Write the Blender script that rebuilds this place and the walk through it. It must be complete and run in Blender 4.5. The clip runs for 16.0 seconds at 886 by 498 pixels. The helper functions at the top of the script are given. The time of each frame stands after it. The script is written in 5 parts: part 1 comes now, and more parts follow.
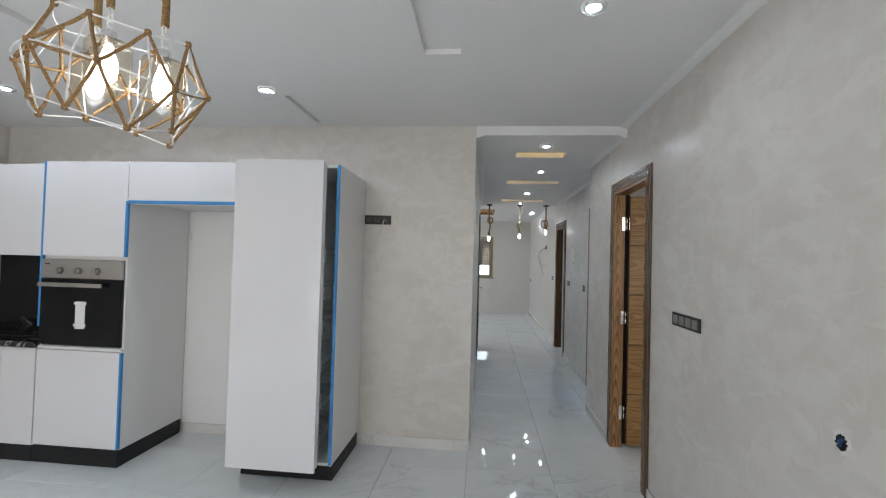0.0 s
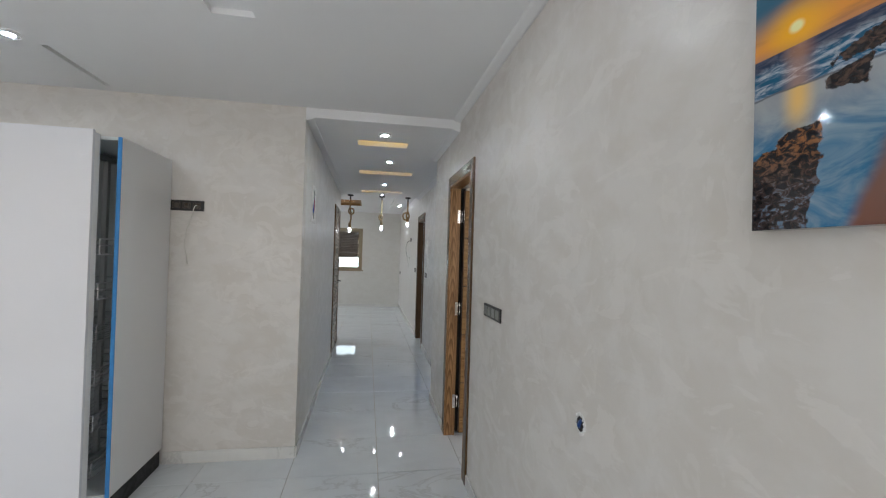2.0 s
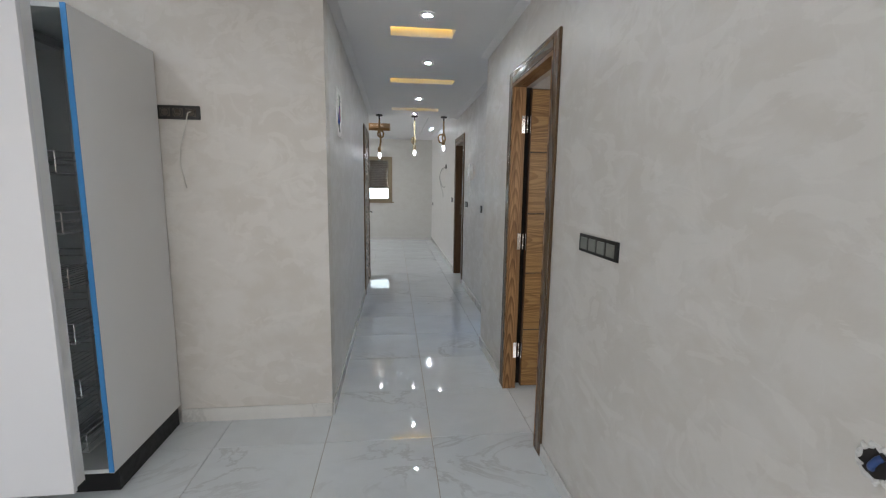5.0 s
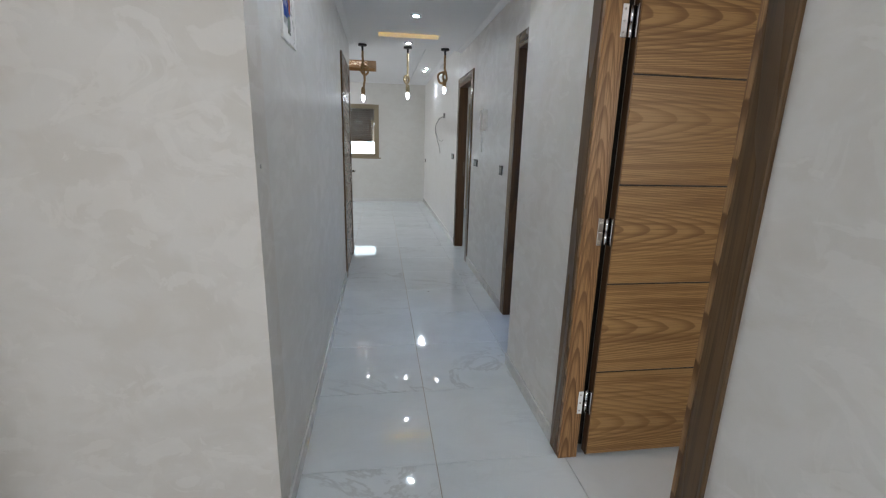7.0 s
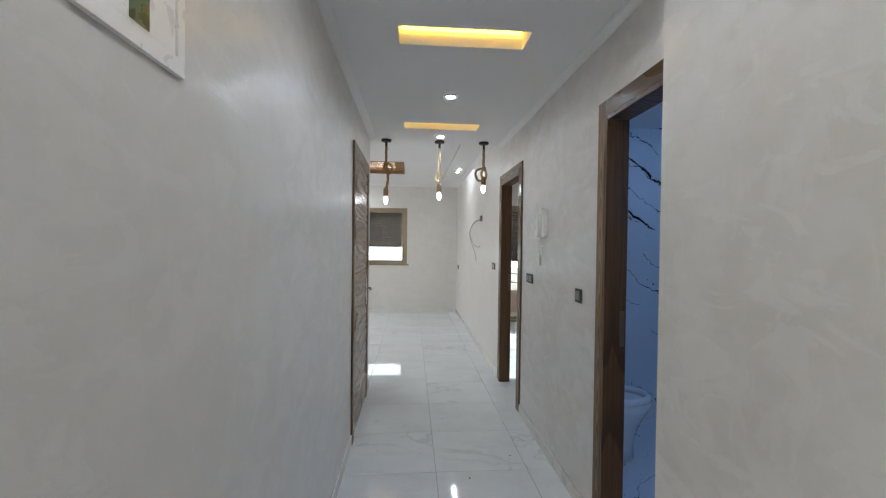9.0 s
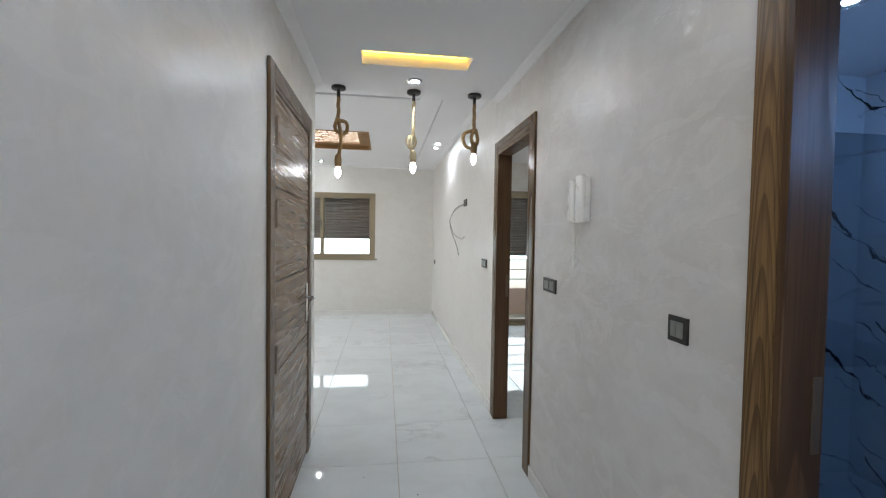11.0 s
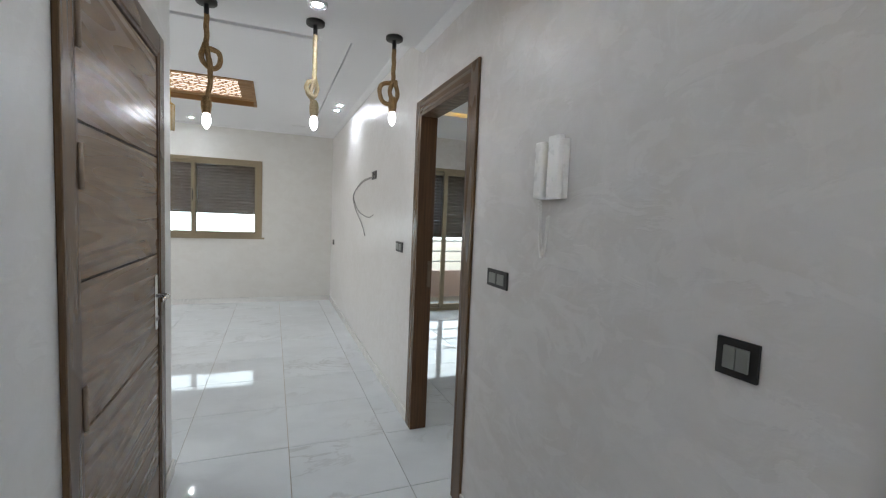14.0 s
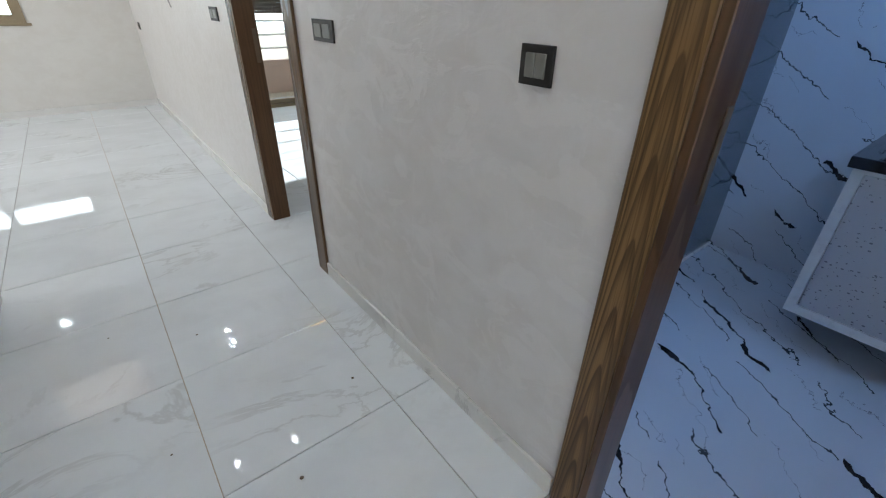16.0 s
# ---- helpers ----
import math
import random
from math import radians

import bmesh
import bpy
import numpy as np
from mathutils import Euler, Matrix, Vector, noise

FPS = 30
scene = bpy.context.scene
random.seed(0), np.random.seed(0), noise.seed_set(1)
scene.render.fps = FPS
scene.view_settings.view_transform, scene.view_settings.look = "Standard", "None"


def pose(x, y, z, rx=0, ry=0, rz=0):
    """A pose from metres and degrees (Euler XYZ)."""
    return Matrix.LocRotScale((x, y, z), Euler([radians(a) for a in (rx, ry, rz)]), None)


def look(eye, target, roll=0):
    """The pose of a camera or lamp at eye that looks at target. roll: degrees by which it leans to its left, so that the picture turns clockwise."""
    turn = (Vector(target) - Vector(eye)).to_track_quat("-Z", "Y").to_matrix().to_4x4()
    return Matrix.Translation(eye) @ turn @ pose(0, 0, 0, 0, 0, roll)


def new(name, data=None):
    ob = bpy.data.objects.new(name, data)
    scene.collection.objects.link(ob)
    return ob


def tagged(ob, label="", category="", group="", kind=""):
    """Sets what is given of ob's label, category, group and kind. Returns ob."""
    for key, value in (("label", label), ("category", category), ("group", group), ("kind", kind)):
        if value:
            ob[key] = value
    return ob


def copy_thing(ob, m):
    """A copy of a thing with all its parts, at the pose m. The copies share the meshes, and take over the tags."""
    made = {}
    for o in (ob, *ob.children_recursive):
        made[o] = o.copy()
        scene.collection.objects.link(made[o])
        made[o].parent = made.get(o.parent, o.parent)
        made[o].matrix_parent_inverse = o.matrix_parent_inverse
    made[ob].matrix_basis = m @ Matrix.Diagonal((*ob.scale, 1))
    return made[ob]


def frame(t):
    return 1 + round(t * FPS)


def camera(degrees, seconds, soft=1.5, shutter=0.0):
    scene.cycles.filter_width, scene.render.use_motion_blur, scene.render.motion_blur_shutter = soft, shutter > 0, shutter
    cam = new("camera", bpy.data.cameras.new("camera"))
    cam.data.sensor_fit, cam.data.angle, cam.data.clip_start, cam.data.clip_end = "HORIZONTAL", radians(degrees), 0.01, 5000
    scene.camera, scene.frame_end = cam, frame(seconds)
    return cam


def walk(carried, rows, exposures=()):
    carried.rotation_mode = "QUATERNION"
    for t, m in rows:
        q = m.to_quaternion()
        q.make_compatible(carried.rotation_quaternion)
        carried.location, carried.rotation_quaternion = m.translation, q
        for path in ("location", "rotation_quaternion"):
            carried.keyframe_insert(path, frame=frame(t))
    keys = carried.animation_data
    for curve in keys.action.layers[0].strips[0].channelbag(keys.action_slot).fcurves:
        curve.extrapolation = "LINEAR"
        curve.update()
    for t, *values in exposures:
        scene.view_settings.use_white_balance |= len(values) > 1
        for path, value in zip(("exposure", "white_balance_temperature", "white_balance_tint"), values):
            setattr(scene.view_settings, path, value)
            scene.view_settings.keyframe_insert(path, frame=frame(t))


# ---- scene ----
cam = camera(91.6, 16.0, soft=1.2)
PATH = [
    (0, (0.002, 0.109, 1.476), (-0.189, 2.099, 1.521), 1.6),
    (0.5, (0.091, 0.151, 1.474), (0.029, 2.15, 1.489), 1.6),
    (1, (0.226, 0.186, 1.471), (0.259, 2.186, 1.479), 1.6),
    (1.5, (0.332, 0.211, 1.482), (0.501, 2.204, 1.495), 1.7),
    (2, (0.387, 0.235, 1.487), (0.731, 2.205, 1.511), 1.7),
    (2.5, (0.412, 0.264, 1.497), (0.977, 2.182, 1.565), 1.9),
    (3, (0.393, 0.33, 1.5), (1.122, 2.19, 1.593), 1.9),
    (3.5, (0.325, 0.439, 1.477), (1.021, 2.314, 1.509), 1.3),
    (4, (0.249, 0.539, 1.446), (0.802, 2.46, 1.371), 0.9),
    (4.5, (0.254, 0.704, 1.406), (0.629, 2.661, 1.232), 0.6),
    (5, (0.295, 0.94, 1.399), (0.519, 2.906, 1.111), 0.8),
    (7.5, (0.264, 2.49, 1.367), (0.556, 4.408, 0.88), 1.6),
    (8, (0.302, 2.798, 1.38), (0.559, 4.762, 1.104), 1.5),
    (8.5, (0.332, 3.071, 1.431), (0.512, 5.06, 1.328), 0.8),
    (9, (0.331, 3.375, 1.438), (0.478, 5.369, 1.407), 0.7),
    (11.5, (0.445, 4.761, 1.415), (0.757, 6.736, 1.344), 1.0),
    (12, (0.478, 4.91, 1.421), (0.824, 6.878, 1.35), 1.1),
    (12.5, (0.449, 5.016, 1.427), (0.835, 6.977, 1.358), 1.1),
    (13, (0.401, 5.093, 1.434), (0.855, 7.04, 1.374), 1.1),
    (13.5, (0.375, 5.131, 1.429), (0.922, 7.054, 1.36), 1.5),
    (14, (0.397, 5.142, 1.408), (1.133, 6.996, 1.26), 2.4),
    (14.5, (0.433, 5.129, 1.377), (1.37, 6.872, 1.085), 2.7),
    (15, (0.464, 5.115, 1.337), (1.537, 6.73, 0.847), 2.5),
    (15.5, (0.501, 5.108, 1.293), (1.611, 6.592, 0.54), 1.7),
    (16, (0.537, 5.09, 1.258), (1.621, 6.445, 0.263), 1.0),
]
EXPOSURES = [(0.0, -0.36, 6400, 12), (5.0, -0.28, 6500, 13), (7.5, 0.02, 6300, 12), (8.5, 0.25, 6500, 13), (9.0, 0.06, 6600, 13), (11.5, 0.28, 6600, 12), (12.5, 0.10, 6600, 13), (14.5, 0.04, 6500, 13), (16.0, 0.42, 6550, 13)]
walk(cam, [(t, look(eye, target, roll)) for t, eye, target, roll in PATH], EXPOSURES)

# ---- light ----
world = bpy.data.worlds.new("sky")
scene.world = world
world.use_nodes = True
wt = world.node_tree
sky = wt.nodes.new("ShaderNodeTexSky")
sky.sky_type, sky.sun_disc = "NISHITA", False
sky.sun_elevation, sky.sun_rotation = radians(31), radians(166)
wt.links.new(sky.outputs[0], wt.nodes["Background"].inputs[0])
wt.nodes["Background"].inputs[1].default_value = 0.15

sun = new("sun", bpy.data.lights.new("sun", "SUN"))
sun.data.energy, sun.data.angle, sun.data.color = 5.0, radians(0.5), (1.0, 0.95, 0.88)
sun.matrix_world = look((8 * math.sin(radians(166)), 8 * math.cos(radians(166)), 8 * math.tan(radians(31))), (0, 0, 0))


def area_light(name, eye, target, w, h, watts, colour):
    """A rectangular area lamp: daylight in an opening, or an added fill."""
    ob = new(name, bpy.data.lights.new(name, "AREA"))
    ob.data.shape, ob.data.size, ob.data.size_y, ob.data.energy, ob.data.color = "RECTANGLE", w, h, watts, colour
    ob.matrix_world = look(eye, target)
    return ob


area_light("kitchen_daylight", (-1.4, -3.12, 1.25), (-1.4, 0, 3.1), 3.8, 2.2, 67, (0.965, 0.98, 0.985))
# added fill from the unseen left side; no window is known there
area_light("living_side_fill", (-4.50, 10.0, 1.5), (0, 10.0, 1.3), 2.4, 1.5, 60, (0.95, 0.98, 1.0))
# added bedroom lamp, placed out of view at an invented opening
area_light("bedroom_side_fill", (4.55, 9.2, 1.4), (2, 9.4, 1.0), 1.6, 1.3, 6, (0.92, 0.97, 1.0))
# added unseen blue lamp before a closed wall, tints the bathroom
area_light("bathroom_blue_fill", (2.4, 4.62, 1.75), (2.4, 6.5, 1.0), 0.9, 0.7, 13.5, (0.24, 0.49, 1.0))
# side room source is made up; brightens the open leaf
area_light("side_room_fill", (2.6, 0.68, 1.5), (2.3, 4, 1.0), 1.6, 1.3, 24, (1.0, 0.97, 0.92))


# ---- materials ----
class Mat:
    """A node material and short ways to wire it."""

    def __init__(self, name, rough=0.5, metal=0.0, colour=(0.8, 0.8, 0.8), spec=0.5):
        self.m = bpy.data.materials.new(name)
        self.m.use_nodes = True
        self.t = self.m.node_tree
        self.b = self.t.nodes["Principled BSDF"]
        self.put(self.b, "Base Color", (*colour, 1)), self.put(self.b, "Roughness", rough)
        self.put(self.b, "Metallic", metal), self.put(self.b, "Specular IOR Level", spec)

    def put(self, node, key, value):
        if isinstance(value, bpy.types.NodeSocket):
            self.t.links.new(value, node.inputs[key])
        else:
            node.inputs[key].default_value = value

    def add(self, kind, out=0, props=(), **inputs):
        n = self.t.nodes.new("ShaderNode" + kind)
        if kind == "MapRange":
            n.interpolation_type = "SMOOTHSTEP"
        if kind == "Mix":
            n.data_type = "RGBA"
        if kind == "Math" and props:
            n.operation = props
        if kind == "VectorMath" and props:
            n.operation = props
        for k, v in inputs.items():
            k = int(k[1:]) if k[0] == "i" and k[1:].isdigit() else k.replace("_", " ")
            self.put(n, k, v)
        return n.outputs[out]

    def math(self, op, a, b=0.0):
        return self.add("Math", 0, op, i0=a, i1=b)

    def mix(self, f, a, b):
        a = (*a, 1) if isinstance(a, tuple) and len(a) == 3 else a
        b = (*b, 1) if isinstance(b, tuple) and len(b) == 3 else b
        return self.add("Mix", 2, i0=f, i6=a, i7=b)

    def span(self, v, a, b, lo=0.0, hi=1.0):
        return self.add("MapRange", 0, i0=v, i1=a, i2=b, i3=lo, i4=hi)

    def noise(self, vec, scale, detail=3.0, rough=0.5, distort=0.0):
        return self.add("TexNoise", 0, Vector=vec, Scale=scale, Detail=detail, Roughness=rough, Distortion=distort)

    def coords(self, stretch=(1, 1, 1), turn=(0, 0, 0), random_shift=False):
        c = self.add("TexCoord", 3)
        if random_shift:
            r = self.add("ObjectInfo", 5)
            shift = self.add("CombineXYZ", 0, i0=self.math("MULTIPLY", r, 53.0), i1=self.math("MULTIPLY", r, 91.0), i2=self.math("MULTIPLY", r, 17.0))
            c = self.add("VectorMath", 0, "ADD", i0=c, i1=shift)
        return self.add("Mapping", 0, Vector=c, Scale=stretch, Rotation=tuple(radians(a) for a in turn))

    def bump(self, height, strength=0.2, distance=0.01):
        self.put(self.b, "Normal", self.add("Bump", 0, Strength=strength, Distance=distance, Height=height))

    def colour(self, v):
        self.put(self.b, "Base Color", v)

    def rough(self, v):
        self.put(self.b, "Roughness", v)


def stucco(name, base, tint, strength, fineness=1.0, polish=0.30, depth=0.004, flakes=0.5):
    """Trowelled lime plaster: cloudy patches, sharp-edged trowel laps, slight polish, soft relief."""
    m = Mat(name, 0.42, spec=0.35)
    c = m.coords()
    big = m.noise(c, 2.2, 5, 0.6, 0.9)
    sweep = m.noise(m.coords((1.0, 1.0, 1.5), (20, 12, 24)), 6.0 * fineness, 4, 0.55, 0.5)
    fine = m.noise(c, 90, 2)
    lap = m.noise(m.coords((1.0, 0.75, 1.5), (38, 20, 15)), 5.2 * fineness, 5, 0.58, 1.1)
    lap_2 = m.noise(m.coords((1.0, 1.3, 0.7), (-30, 8, 40)), 8.5 * fineness, 4, 0.6, 0.8)
    mott = m.math("ADD", m.math("MULTIPLY", big, 0.5), m.math("MULTIPLY", sweep, 0.5))
    col = m.mix(m.span(mott, 0.40, 0.60), base, tint)
    pale = tuple(min(0.85, v * 1.06) for v in tint)
    col = m.mix(m.math("MULTIPLY", m.span(lap, 0.54, 0.575), flakes), col, pale)
    col = m.mix(m.math("MULTIPLY", m.span(lap_2, 0.58, 0.61), flakes * 0.6), col, pale)
    m.colour(col)
    m.rough(m.span(lap, 0.42, 0.62, polish + 0.24 * flakes, polish))
    relief = m.math("ADD", m.span(sweep, 0.4, 0.62), m.math("MULTIPLY", m.span(lap, 0.52, 0.58), flakes))
    m.bump(m.math("ADD", relief, m.math("MULTIPLY", fine, 0.12)), strength, depth)
    return m.m


def plaster(name, base):
    m = Mat(name, 0.75, spec=0.3)
    c = m.coords()
    m.colour(m.mix(m.noise(c, 1.3, 4), tuple(v * 0.93 for v in base), base))
    m.bump(m.noise(c, 60, 3), 0.06, 0.003)
    return m.m


def veined_marble(name, base, vein, scale, rough, shift=True, amount=0.5):
    """Polished pale marble with soft grey veins and clouds."""
    m = Mat(name, rough, spec=0.6)
    c = m.coords((1, 1.5, 1), (0, 0, 35), shift)
    n1 = m.noise(c, scale, 6, 0.62, 1.1)
    line = m.span(m.math("ABSOLUTE", m.math("SUBTRACT", n1, 0.5)), 0.0, 0.030, 1.0, 0.0)
    mask = m.span(m.noise(c, scale * 0.7, 2), 0.47, 0.66)
    cloud = m.noise(c, scale * 1.8, 5, 0.6, 0.4)
    col = m.mix(m.span(cloud, 0.35, 0.75), base, tuple(v * 0.92 for v in base))
    m.colour(m.mix(m.math("MULTIPLY", m.math("MULTIPLY", line, mask), amount), col, vein))
    m.rough(m.span(m.noise(c, 7, 3), 0.3, 0.7, rough * 0.8, rough * 1.5))
    m.bump(m.noise(c, 3, 2), 0.012, 0.003)
    return m.m


def black_vein_marble(name, across):
    """Polished white stone with long broken black veins; across: the way over them."""
    m = Mat(name, 0.10, spec=0.5)
    c = m.coords()
    over = m.add("VectorMath", 1, "DOT_PRODUCT", i0=c, i1=across)

    def veins(spacing, warp, width, gate_scale, gate, lean):
        w = m.math("MULTIPLY", m.math("SUBTRACT", m.noise(c, 2.1 + lean, 6.0, 0.60), 0.5), warp)
        fine = m.math("MULTIPLY", m.math("SUBTRACT", m.noise(c, 17.0 + lean, 3.0, 0.6), 0.5), 0.10)
        s = m.math("ADD", m.math("ADD", m.math("DIVIDE", over, spacing), w), m.math("ADD", fine, lean))
        d = m.math("MULTIPLY", m.math("ABSOLUTE", m.math("SUBTRACT", m.math("FRACT", s), 0.5)), spacing)
        return m.math("MULTIPLY", m.math("LESS_THAN", d, width), m.math("GREATER_THAN", m.noise(c, gate_scale, 1.0), gate))

    swell = m.span(m.noise(c, 4.6, 2.0), 0.36, 0.66, 0.0025, 0.0145)
    bold = veins(0.36, 0.8, swell, 1.7, 0.46, 0.37)
    thin = veins(0.19, 1.5, 0.0026, 2.4, 0.47, 1.13)
    hair = veins(0.16, 2.0, 0.0013, 4.0, 0.52, 2.71)
    dark = m.math("MAXIMUM", bold, m.math("MAXIMUM", m.math("MULTIPLY", thin, 0.9), m.math("MULTIPLY", hair, 0.55)))
    base = m.mix(m.noise(c, 3, 4), (0.72, 0.74, 0.76), (0.62, 0.65, 0.69))
    m.colour(m.mix(dark, base, (0.012, 0.012, 0.014)))
    return m.m


def wood(name, light, dark, axis, rough=0.35, rings=9.0, coarse=1.0, shift=True, across="", arcs=(30.0, 6.0), figure=1.0):
    """Veneer stretched along one axis, with fine pores; with across, nested cathedral arches down the middle of each piece."""
    m = Mat(name, rough, spec=0.28)
    k = {"x": (0.10, 1, 1), "y": (1, 0.10, 1), "z": (1, 1, 0.10)}[axis]
    f = {"x": (0.02, 1, 1), "y": (1, 0.02, 1), "z": (1, 1, 0.02)}[axis]
    c = m.coords(k, (0, 0, 0), shift)
    wide = m.noise(c, 4.6 * coarse, 0.6, 0.4, 0.0)
    wob = m.noise(m.coords(tuple(q * 3 for q in k), (0, 0, 0), shift), 6.0, 2)
    if across:
        sep = m.t.nodes.new("ShaderNodeSeparateXYZ")
        m.put(sep, 0, m.add("TexCoord", 0))
        one, rand = "xyz".index(across), m.add("ObjectInfo", 5)
        off = m.math("SUBTRACT", sep.outputs[one], m.math("ADD", m.math("MULTIPLY", rand, 0.3), 0.35))
        off = m.math("ADD", off, m.math("MULTIPLY", m.math("SUBTRACT", wide, 0.5), 0.28))
        phase = m.math("ADD", m.math("MULTIPLY", m.math("MULTIPLY", off, off), arcs[0]), m.math("MULTIPLY", sep.outputs["xyz".index(axis)], arcs[1]))
        phase = m.math("ADD", phase, m.math("ADD", m.math("MULTIPLY", wide, 3.2), m.math("MULTIPLY", wob, 0.7)))
    else:
        phase = m.math("MULTIPLY", m.math("ADD", wide, m.math("MULTIPLY", wob, 0.035)), rings)
    ring = m.math("FRACT", phase)
    ring = m.math("MULTIPLY", m.span(ring, 0.30, 0.90), m.span(ring, 0.93, 1.0, 1.0, 0.0))
    bold = m.span(m.noise(c, 3.0, 1), 0.40, 0.60, 0.55 if across else 0.18, 1.0)
    pore = m.noise(m.coords(f, (0, 0, 0), shift), 300, 2)
    streak = m.noise(m.coords(f, (0, 0, 0), shift), 75, 3)
    tone = m.noise(c, 2.0, 2)
    col = m.mix(m.math("MULTIPLY", m.math("MULTIPLY", ring, bold), figure), light, dark)
    col = m.mix(m.math("MULTIPLY", m.span(streak, 0.45, 0.62), 0.55), col, dark)
    col = m.mix(m.math("MULTIPLY", m.span(pore, 0.50, 0.7), 0.40), col, tuple(v * 0.7 for v in dark))
    col = m.mix(m.math("MULTIPLY", m.span(tone, 0.35, 0.7), 0.25), col, tuple(v * 0.78 for v in light))
    m.colour(col)
    m.rough(m.span(ring, 0, 1, rough, rough * 1.35))
    m.bump(pore, 0.08, 0.001)
    return m.m


def plain(name, colour, rough, metal=0.0, spec=0.5, wear=0.06, scale=30.0, bump=0.0):
    m = Mat(name, rough, metal, colour, spec)
    n = m.noise(m.coords(), scale, 4)
    m.colour(m.mix(n, tuple(v * (1 - wear) for v in colour), tuple(min(1, v * (1 + wear)) for v in colour)))
    m.rough(m.span(n, 0.3, 0.7, rough * 0.85, min(1, rough * 1.2)))
    if bump:
        m.bump(n, bump, 0.002)
    return m.m


def glow(name, colour, strength):
    m = Mat(name, 0.5, 0, colour)
    m.put(m.b, "Emission Color", (*colour, 1)), m.put(m.b, "Emission Strength", strength)
    return m.m


def glass(name, colour=(1, 1, 1), gloss=0.02):
    """Thin clear sheet: lets light straight through, mirrors more at a slant."""
    m = Mat(name)
    m.t.nodes.remove(m.b)
    clear = m.add("BsdfTransparent", 0, i0=(*colour, 1))
    shine = m.add("BsdfGlossy", 0, Roughness=gloss)
    both = m.t.nodes.new("ShaderNodeMixShader")
    m.put(both, 0, m.math("ADD", m.math("MULTIPLY", m.math("POWER", m.add("LayerWeight", 1, Blend=0.5), 4.0), 0.8), 0.04)), m.put(both, 1, clear), m.put(both, 2, shine)
    m.t.links.new(both.outputs[0], m.t.nodes["Material Output"].inputs[0])
    return m.m


WALL = stucco("stucco_beige", (0.640, 0.602, 0.553), (0.690, 0.660, 0.622), 0.14)
WALL_SMOOTH = stucco("stucco_cream", (0.665, 0.645, 0.60), (0.69, 0.675, 0.635), 0.05, flakes=0.25)
WALL_HALL = stucco("stucco_hall", (0.672, 0.655, 0.622), (0.705, 0.692, 0.665), 0.14, flakes=0.35)
WALL_RELIEF = stucco("stucco_relief", (0.630, 0.604, 0.578), (0.676, 0.656, 0.637), 0.24)
WALL_SCALED = stucco("stucco_scaled", (0.66, 0.635, 0.60), (0.69, 0.668, 0.64), 0.26, 2.0, 0.30, 0.004, 0.06)
CEILING = plaster("ceiling_plaster", (0.85, 0.85, 0.85))
FLOOR_TILE = veined_marble("floor_marble", (0.745, 0.785, 0.805), (0.34, 0.34, 0.33), 1.5, 0.035, True, 0.33)
GROUT = plain("grout", (0.44, 0.38, 0.30), 0.9, wear=0.3, scale=12)
SKIRTING = veined_marble("skirting_marble", (0.74, 0.73, 0.70), (0.40, 0.39, 0.38), 3.0, 0.18, False)
BATH_FLOOR = black_vein_marble("bath_floor_marble", (0.788, -0.616, 0.0))
BATH_WALL = black_vein_marble("bath_wall_marble", (0.53, -0.53, 0.848))
CASING = wood("casing_veneer", (0.130, 0.075, 0.036), (0.068, 0.040, 0.021), "z", 0.24, 7.0, 1.4)
CASING_FLAT = wood("casing_veneer_flat", (0.130, 0.080, 0.043), (0.068, 0.040, 0.021), "y", 0.24, 7.0, 1.4)
LEAF = wood("ash_leaf_veneer", (0.345, 0.200, 0.076), (0.135, 0.062, 0.020), "x", 0.34, 22.0, 0.9, True, "z", (56.0, 5.2), 0.72)
JAMB = wood("ash_jamb_veneer", (0.330, 0.182, 0.077), (0.105, 0.048, 0.018), "z", 0.34, 20.0, 1.5, True, "x", (12.0, 16.0))
CASING_BATH = wood("olive_casing_veneer", (0.235, 0.135, 0.055), (0.050, 0.025, 0.010), "z", 0.3, 20.0, 1.5, True, "y", (10.0, 13.0))
JAMB_DARK = wood("dark_jamb_veneer", (0.110, 0.058, 0.028), (0.060, 0.031, 0.016), "z", 0.3, 9.0, 1.3)
ENTRY = wood("entry_door_veneer", (0.215, 0.138, 0.078), (0.115, 0.070, 0.038), "y", 0.25, 8.0, 1.5, True, figure=0.30)
# black of door grooves, also painted shade in gaps and holes
NEAR_BLACK = plain("near_black", (0.012, 0.009, 0.007), 0.6)
GLOSS_WHITE = plain("gloss_white_front", (0.78, 0.785, 0.815), 0.08, spec=0.6, wear=0.015, scale=4)
MATT_WHITE = plain("white_laminate", (0.76, 0.76, 0.755), 0.35, wear=0.03, scale=5)
CARCASS = plain("grey_laminate", (0.74, 0.77, 0.76), 0.4, wear=0.05, scale=6)
PLINTH = plain("black_plinth", (0.012, 0.012, 0.013), 0.42, spec=0.3, wear=0.05)
TAPE = plain("blue_tape", (0.05, 0.27, 0.62), 0.55, wear=0.12, scale=40)
BLACK_GLASS = plain("black_glass", (0.005, 0.006, 0.007), 0.04, spec=0.22, wear=0.02)
BLACK_STONE = veined_marble("black_stone", (0.012, 0.012, 0.013), (0.35, 0.35, 0.36), 3.5, 0.06, False, 0.8)
STEEL = plain("brushed_steel", (0.44, 0.425, 0.41), 0.34, 1.0, wear=0.03, scale=12)
KNOB_STEEL = plain("dark_knob_steel", (0.26, 0.25, 0.24), 0.3, 1.0, wear=0.03)
CHROME = plain("chrome", (0.78, 0.78, 0.79), 0.12, 1.0, wear=0.03)
